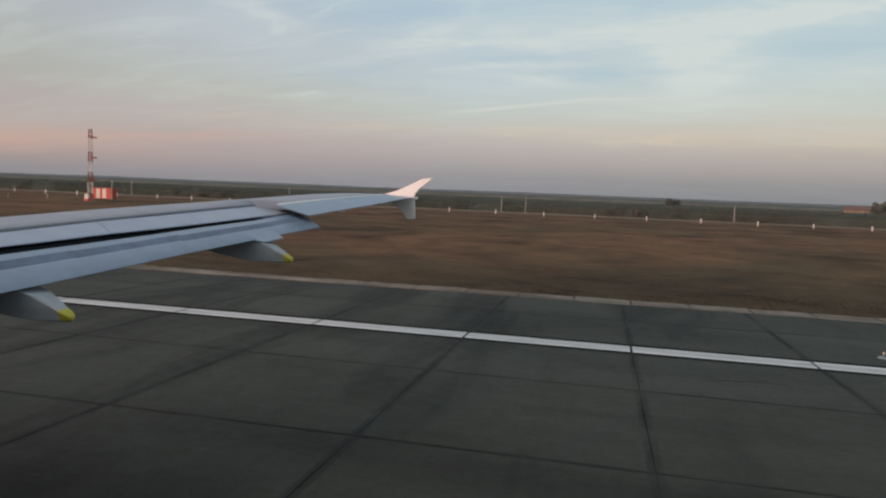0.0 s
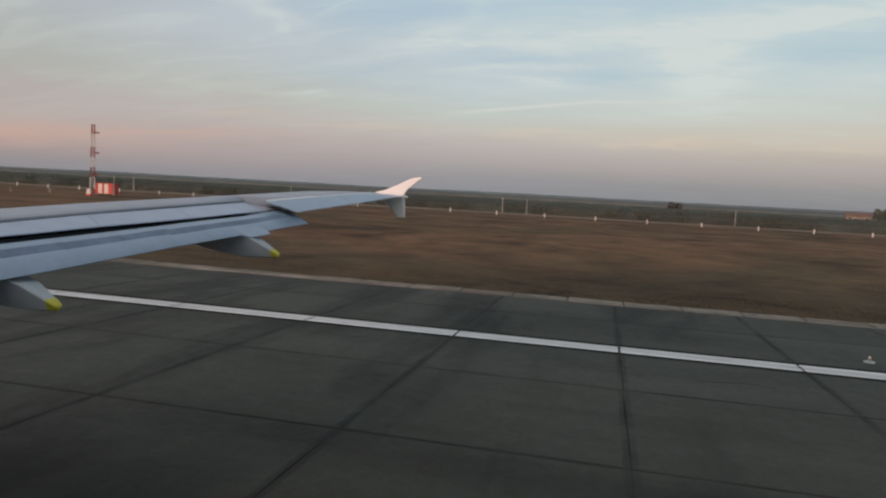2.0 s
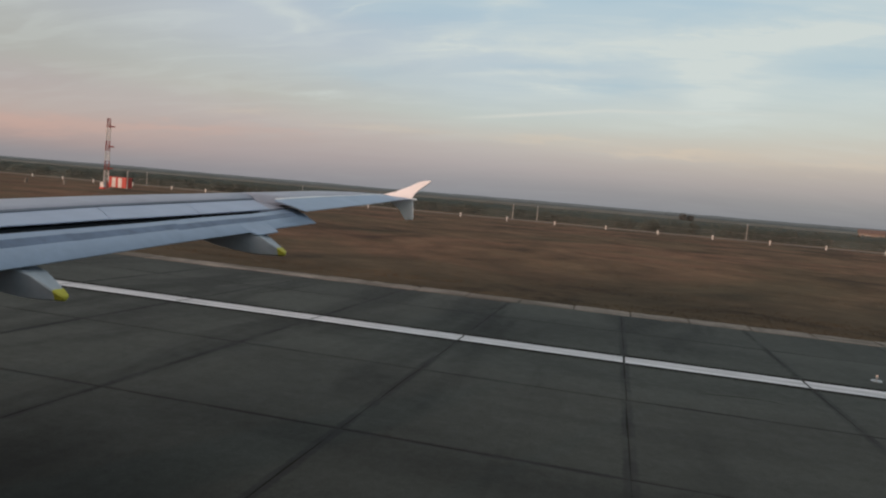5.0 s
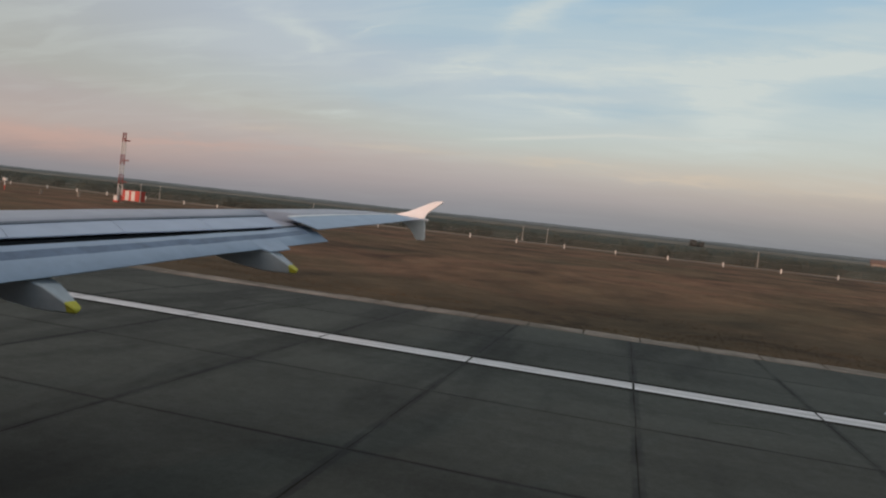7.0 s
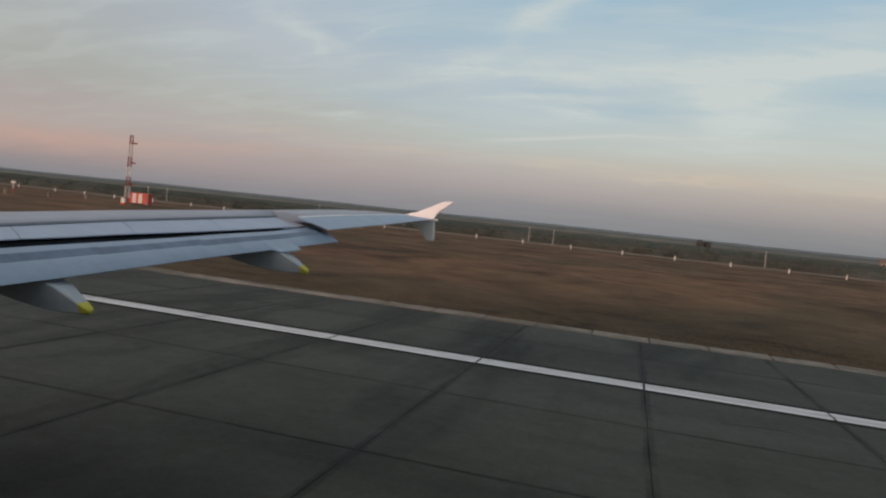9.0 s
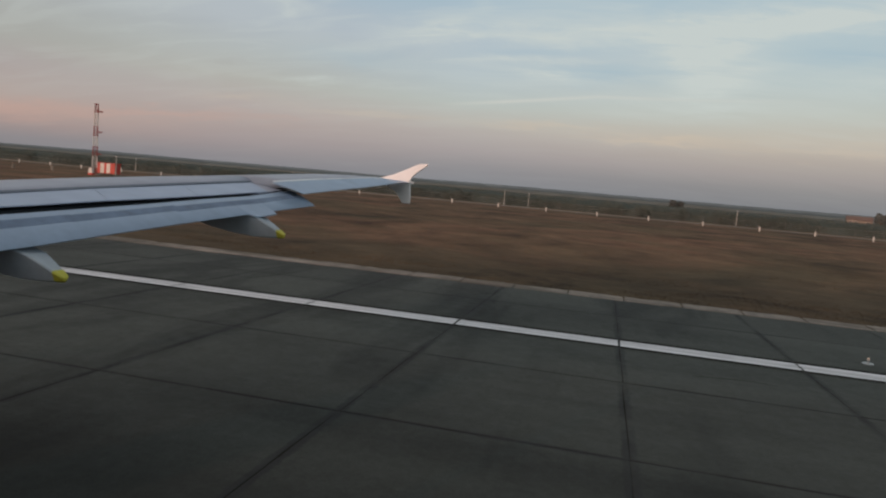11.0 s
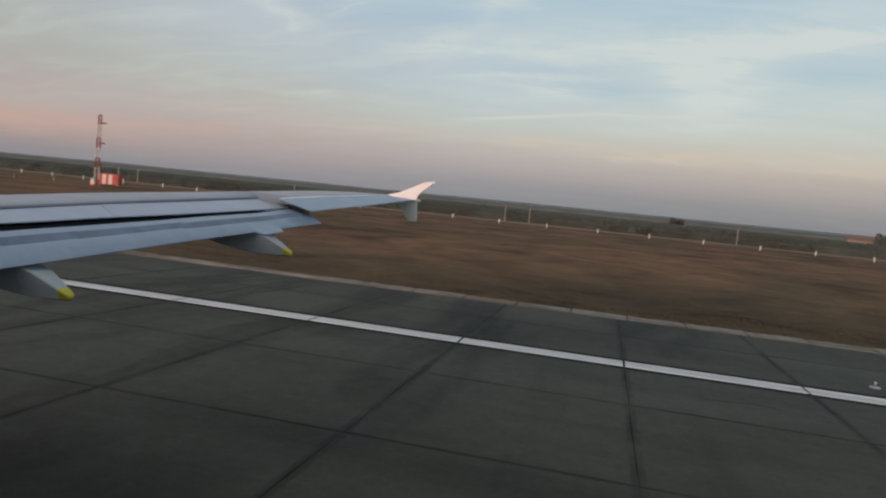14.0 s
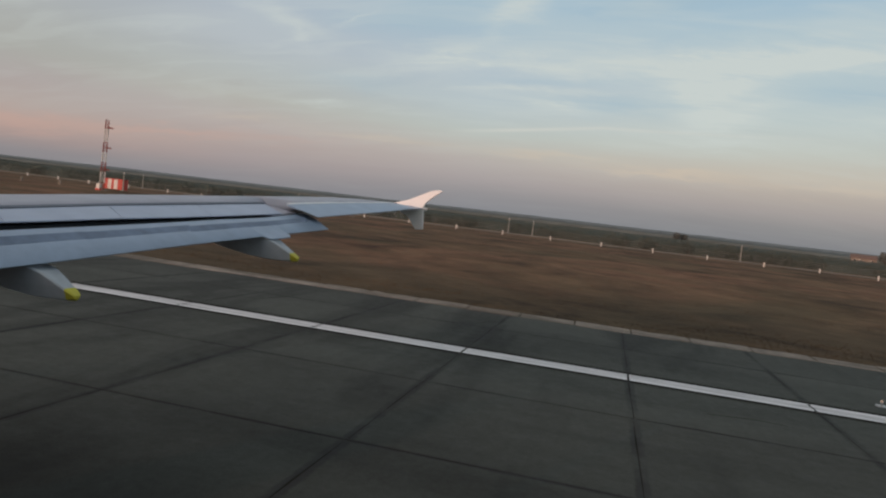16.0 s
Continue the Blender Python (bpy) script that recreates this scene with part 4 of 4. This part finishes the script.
def tree(at, tall, seed):
    rnd = np.random.default_rng(seed)
    t_ = thing("tree", at, 0, "dark bushy tree standing over the scrub", "tree", "trees by the house")
    bm_ = bmesh.new()
    rod(bm_, (0, 0, 0), (0.1, 0, tall * 0.45), 0.28, 0.18, 8)
    lobes = []
    for i in range(7):
        a = i * 2.4
        q = Vector((math.cos(a) * tall * 0.2, math.sin(a) * tall * 0.2, tall * (0.5 + 0.06 * i)))
        rod(bm_, (0.1, 0, tall * 0.35), q, 0.12, 0.05, 6)
        lobes.append((*q, tall * 0.17, tall * 0.15))
    part("trunk", bm_, M["bark"], t_)
    v, f = leaf_cloud(lobes, rnd, 0.42, 130)
    put_part("crown", mesh_of("crown", v, f, M["wood_grey"]), t_, "uneven dark green crown")


for i, (x, y, h_) in enumerate(((176, 505, 11.5), (186, 515, 12.5), (205, 520, 12.0), (57, 640, 10.2), (64, 645, 9.4))):
    tree((x, y, GROUND), h_, 40 + i)

# belt of scrub and low trees behind the track
rnd = np.random.default_rng(5)
lobes = []
for _ in range(8000):
    y = 236 + 620 * rnd.random() ** 1.7
    x = rnd.uniform(-1.25 * y - 20, 0.72 * y + 20)
    tall = (3.6 + 0.5 * rnd.random() ** 2) * (1 + 0.0004 * (y - 236)) * (0.9 + 0.2 * (noise.noise((x * 0.01, y * 0.01, 2.0)) + 0.5))
    w = tall * rnd.uniform(0.55, 0.95)
    lobes.append((x, y, GROUND + tall * 0.5, w, tall * 0.52))
v, f = leaf_cloud(lobes, rnd, 0.15, 110)
# the closed canopy under the leaves; its darker green is painted shade
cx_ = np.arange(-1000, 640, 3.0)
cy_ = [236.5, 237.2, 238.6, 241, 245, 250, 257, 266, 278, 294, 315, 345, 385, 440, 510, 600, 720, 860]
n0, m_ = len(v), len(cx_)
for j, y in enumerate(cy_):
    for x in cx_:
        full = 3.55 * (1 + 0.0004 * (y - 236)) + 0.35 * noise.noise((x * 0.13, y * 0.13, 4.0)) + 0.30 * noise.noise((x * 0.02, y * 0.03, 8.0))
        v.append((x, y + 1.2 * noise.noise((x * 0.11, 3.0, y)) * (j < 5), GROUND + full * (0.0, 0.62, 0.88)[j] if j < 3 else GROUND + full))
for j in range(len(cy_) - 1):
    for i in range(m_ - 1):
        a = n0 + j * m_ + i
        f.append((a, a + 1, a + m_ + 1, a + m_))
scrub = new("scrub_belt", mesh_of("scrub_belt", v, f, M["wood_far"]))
scrub.data.materials.append(M["canopy_shade"])
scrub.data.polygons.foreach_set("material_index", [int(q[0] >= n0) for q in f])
tagged(scrub, "belt of scrub and low trees, greyed with painted haze", "scrub", kind="stuff")
lobes = []
for _ in range(4200):
    y = rnd.uniform(1100, 2600)
    x = rnd.uniform(-1.25 * y, 0.72 * y)
    tall = (rnd.uniform(3.8, 5.4) + 0.0058 * y) * (0.95 + 0.15 * noise.noise((x * 0.003, y * 0.003, 7.0)))
    lobes.append((x, y, GROUND + tall * 0.5, tall * 0.8, tall * 0.5))
v, f = leaf_cloud(lobes, rnd, 0.7, 50)
# the closed canopy under the leaves of the far woods
cx_ = np.arange(-3300, 1900, 9.0)
cy_ = [1080, 1090, 1120, 1300, 1600, 2000, 2600]
n0, m_ = len(v), len(cx_)
for j, y in enumerate(cy_):
    for x in cx_:
        full = (5.0 + 0.0058 * y) * (0.97 + 0.10 * noise.noise((x * 0.003, y * 0.003, 7.0))) + 0.7 * noise.noise((x * 0.04, y * 0.02, 1.0))
        v.append((x, y, GROUND + full * (0.0, 0.75, 0.95)[j] if j < 3 else GROUND + full))
for j in range(len(cy_) - 1):
    for i in range(m_ - 1):
        a = n0 + j * m_ + i
        f.append((a, a + 1, a + m_ + 1, a + m_))
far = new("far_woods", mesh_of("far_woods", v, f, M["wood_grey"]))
tagged(far, "distant woods along the horizon, greyed with painted haze", "woods", kind="stuff")
# added wooded ridge behind them, right at the horizon; its pale colour is painted haze
v, f = [], []
cx_ = np.arange(-4300, 3000, 14.0)
for j, (y, up_) in enumerate(((3300, 0.0), (3320, 0.6), (3400, 0.86), (3600, 1.0), (4100, 1.0))):
    for x in cx_:
        tall = 37.0 + 4.0 * noise.noise((x * 0.0012, 5.0, 1.0)) + 1.6 * noise.noise((x * 0.012, y * 0.004, 6.0)) + 1.0 * noise.noise((x * 0.05, y * 0.02, 2.0))
        v.append((x, y, GROUND - 0.5 + tall * up_))
m_ = len(cx_)
f = [(j * m_ + i, j * m_ + i + 1, (j + 1) * m_ + i + 1, (j + 1) * m_ + i) for j in range(4) for i in range(m_ - 1)]
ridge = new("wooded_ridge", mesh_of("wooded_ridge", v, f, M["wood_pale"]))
tagged(ridge, "added wooded ridge low on the horizon, paled with painted haze", "ridge", kind="stuff")


# dry grass tufts
def tufts(name, count, y0, y1, xa, xb, tall, blades, power, label):
    g = np.random.default_rng(len(name) * 7)
    y = y0 + (y1 - y0) * g.random(count) ** power
    x = xa(y) + (xb(y) - xa(y)) * g.random(count)
    vs_, fs_ = [], []
    for px, py in zip(x, y):
        base_z = GROUND + lump(px, py)
        if noise.noise((px * 0.05, py * 0.2, 1.0)) < -0.12 * (py > 36):
            continue
        for _ in range(blades):
            a = g.uniform(0, 6.283)
            h_ = tall * g.uniform(0.4, 1.2)
            w_ = h_ * g.uniform(0.15, 0.3)
            ox, oy = g.normal(0, tall * 0.6), g.normal(0, tall * 0.6)
            cx, sx = math.cos(a), math.sin(a)
            k0 = len(vs_)
            lean = g.normal(0, 0.5, 2) * h_
            vs_ += [(px + ox - cx * w_, py + oy - sx * w_, base_z - 0.02), (px + ox + cx * w_, py + oy + sx * w_, base_z - 0.02), (px + ox + lean[0], py + oy + lean[1], base_z + h_)]
            fs_.append((k0, k0 + 1, k0 + 2))
    ob = new(name, mesh_of(name, vs_, fs_, M["blade"]))
    tagged(ob, label, "grass", kind="stuff")


tufts("edge_grass", 7000, 32.6, 38.0, lambda y: -1.25 * y - 6, lambda y: 0.6 * y + 6, 0.045, 8, 1.4, "short dry brown grass along the pavement edge")
tufts("field_grass", 19000, 36.0, 120.0, lambda y: -1.2 * y, lambda y: 0.6 * y, 0.055, 7, 1.3, "dry brown grass tufts over the airfield")

# ---------------------------------------------------------------- painted marks
def strip(name, spans, label):
    """Flat paint in pieces (x0, x1, y0, y1), a little broken at the joints."""
    vs_, fs_ = [], []
    for xa, xb, ya, yb in spans:
        i0, i1 = math.floor((xa - X0) / PITCH), math.ceil((xb - X0) / PITCH)
        for i in range(i0, i1):
            a = max(xa, X0 + PITCH * i + 0.035)
            b = min(xb, X0 + PITCH * (i + 1) - 0.035)
            if b - a < 0.05:
                continue
            n = len(vs_)
            for y in (ya, yb):
                for q in range(5):
                    vs_.append((a + (b - a) * q / 4, y + random.uniform(-0.015, 0.015), zr(y) + 0.005))
            fs_ += [(n + q, n + q + 1, n + 6 + q, n + 5 + q) for q in range(4)]
    ob = new(name, mesh_of(name, vs_, fs_, M["paint"]))
    return tagged(ob, label, "marking", kind="structure")


strip("runway_edge_line", [(-X_END + 5, X_END - 5, 20.80, 21.72)], "worn white painted runway edge line")
# added dark strips beside the line, imitating a sharpened contrast edge
border = strip("line_border", [(-X_END + 5, X_END - 5, 20.50, 20.79), (-X_END + 5, X_END - 5, 21.73, 22.04)], "thin dark fringe added along both sides of the runway edge line")
border.data.materials[0] = M["tar"]
for x_start in (66.0, -106.5):
    strip("touchdown_zone_marking", [(x_start, x_start + 22.5, 14.35, 16.35), (x_start, x_start + 22.5, 11.25, 12.95), (x_start, x_start + 22.5, 8.0, 9.65)],
          "three worn white painted touchdown zone bars")
strip("aiming_point_marking", [(-255, -205, 7.4, 17.3)], "broad worn white painted aiming point block")

# ---------------------------------------------------------------- slabs and edge stones, one by one
shapes = [slab_mesh(i) for i in range(6)]
cells = []
i_lo, i_hi = -16, 13
for r_ in range(len(row_edges) - 1):
    if row_edges[r_] < 0.5:
        continue
    yc = (row_edges[r_] + row_edges[r_ + 1]) / 2
    for i in range(i_lo, i_hi):
        cells.append((X0 + PITCH * (i + 0.5), yc))
tilt = math.degrees(math.atan(-FALL))
for n_, (x, y) in enumerate(cells):
    put_part("slab", shapes[n_ % 6] if n_ % 2 else shapes[(n_ * 7 + 3) % 6], runway, m=pose(x, y, zr(y), (tilt if n_ % 2 == 0 else -tilt) + random.uniform(-0.03, 0.03), random.uniform(-0.03, 0.03), 180 * (n_ % 2)))
# the rest of the pavement, joined
vs_, fs_ = [], []
rows_all = list(row_edges)
while rows_all[0] > -30:
    rows_all.insert(0, rows_all[0] - 5.15)
for r_ in range(len(rows_all) - 1):
    yc = (rows_all[r_] + rows_all[r_ + 1]) / 2
    for i in range(int(-X_END / PITCH), int(X_END / PITCH)):
        if rows_all[r_] >= 0.5 and i_lo <= i < i_hi:
            continue
        x = X0 + PITCH * (i + 0.5)
        n = len(vs_)
        for sx, sy in ((-1, -1), (1, -1), (1, 1), (-1, 1)):
            vs_.append((x + sx * (PITCH / 2 - 0.075), yc + sy * 2.525, zr(yc + sy * 2.525)))
        for sx, sy in ((-1, -1), (1, -1), (1, 1), (-1, 1)):
            vs_.append((x + sx * (PITCH / 2 - 0.07), yc + sy * 2.53, zr(yc + sy * 2.525) - 0.02))
        fs_ += [(n, n + 1, n + 2, n + 3)] + [(n + q, n + 4 + q, n + 4 + (q + 1) % 4, n + (q + 1) % 4) for q in range(4)]
rest = put_part("slab_field", mesh_of("slab_field", vs_, fs_, M["slab_far"]), runway)
tagged(rest, "dark concrete slabs of the far runway", kind="stuff")

# tar sealed cracks that wander over the slabs
for n_, (x, y, length, way_) in enumerate(((2.6, 18.1, 2.2, 25), (-13.5, 24.5, 4.0, 80), (-5.0, 27.4, 2.4, 60), (1.4, 9.3, 2.0, -60))):
    g = random.Random(300 + n_)
    px, py, a = x, y, radians(way_)
    vs_, fs_ = [], []
    steps = 14
    for q in range(steps + 1):
        w = 0.022 * (1 - abs(2 * q / steps - 1) ** 3) + 0.006
        nxv, nyv = -math.sin(a), math.cos(a)
        vs_ += [(px + nxv * w, py + nyv * w, zr(py + nyv * w) + 0.003), (px - nxv * w, py - nyv * w, zr(py - nyv * w) + 0.003)]
        if q:
            fs_.append((2 * q - 2, 2 * q - 1, 2 * q + 1, 2 * q))
        a += g.uniform(-0.22, 0.22)
        px, py = px + math.cos(a) * length / steps, py + math.sin(a) * length / steps
    put_part("sealed_crack", mesh_of("sealed_crack", vs_, fs_, M["tar"]), runway)

# pale edge stones between pavement and grass
edge = thing("pavement_edge", (0, 0, 0), label="pale worn concrete edge strip beside the grass", category="edge strip", kind="structure")
stone_shapes = []
for s in range(5):
    g = random.Random(90 + s)
    ring = [(-1.24, -0.75), (0.0, -0.75 + g.uniform(-0.02, 0.02)), (1.24, -0.75), (1.24, 0.66 + g.uniform(-0.12, 0.12)), (0.4, 0.72 + g.uniform(-0.25, 0.2)), (-0.5, 0.68 + g.uniform(-0.25, 0.2)), (-1.24, 0.66 + g.uniform(-0.12, 0.12))]
    n = len(ring)
    v = [(x, y, -0.1) for x, y in ring] + [(x, y, -0.012) for x, y in ring] + [(x * 0.985, y * 0.96, 0.0) for x, y in ring]
    f = [(a * n + i, a * n + (i + 1) % n, (a + 1) * n + (i + 1) % n, (a + 1) * n + i) for a in range(2) for i in range(n)] + [tuple(range(2 * n, 3 * n))]
    stone_shapes.append(mesh_of("edge_stone", v, f, M["kerb"]))
for i in range(-34, 18):
    x = 2.54 * i
    put_part("edge_stone", stone_shapes[i % 5], edge, m=pose(x, 32.22 + random.uniform(-0.06, 0.06), zr(31.6) + 0.02, random.uniform(-0.4, 0.4), random.uniform(-0.3, 0.3), random.uniform(-0.8, 0.8)))
vs_, fs_ = [], []
for side in (-1, 1):
    for i in range(110):
        x = side * (40 + 5 * i) + (-50 if side < 0 else 5)
        n = len(vs_)
        vs_ += [(x, 31.5, zr(31.2) + 0.012), (x + 4.96, 31.5, zr(31.2) + 0.012), (x + 4.96, 32.8, zr(31.2) + 0.012), (x, 32.8, zr(31.2) + 0.012)]
        fs_.append((n, n + 1, n + 2, n + 3))
rest = put_part("edge_run", mesh_of("edge_run", vs_, fs_, M["kerb"]), edge)
tagged(rest, "far run of pale edge strip", kind="stuff")
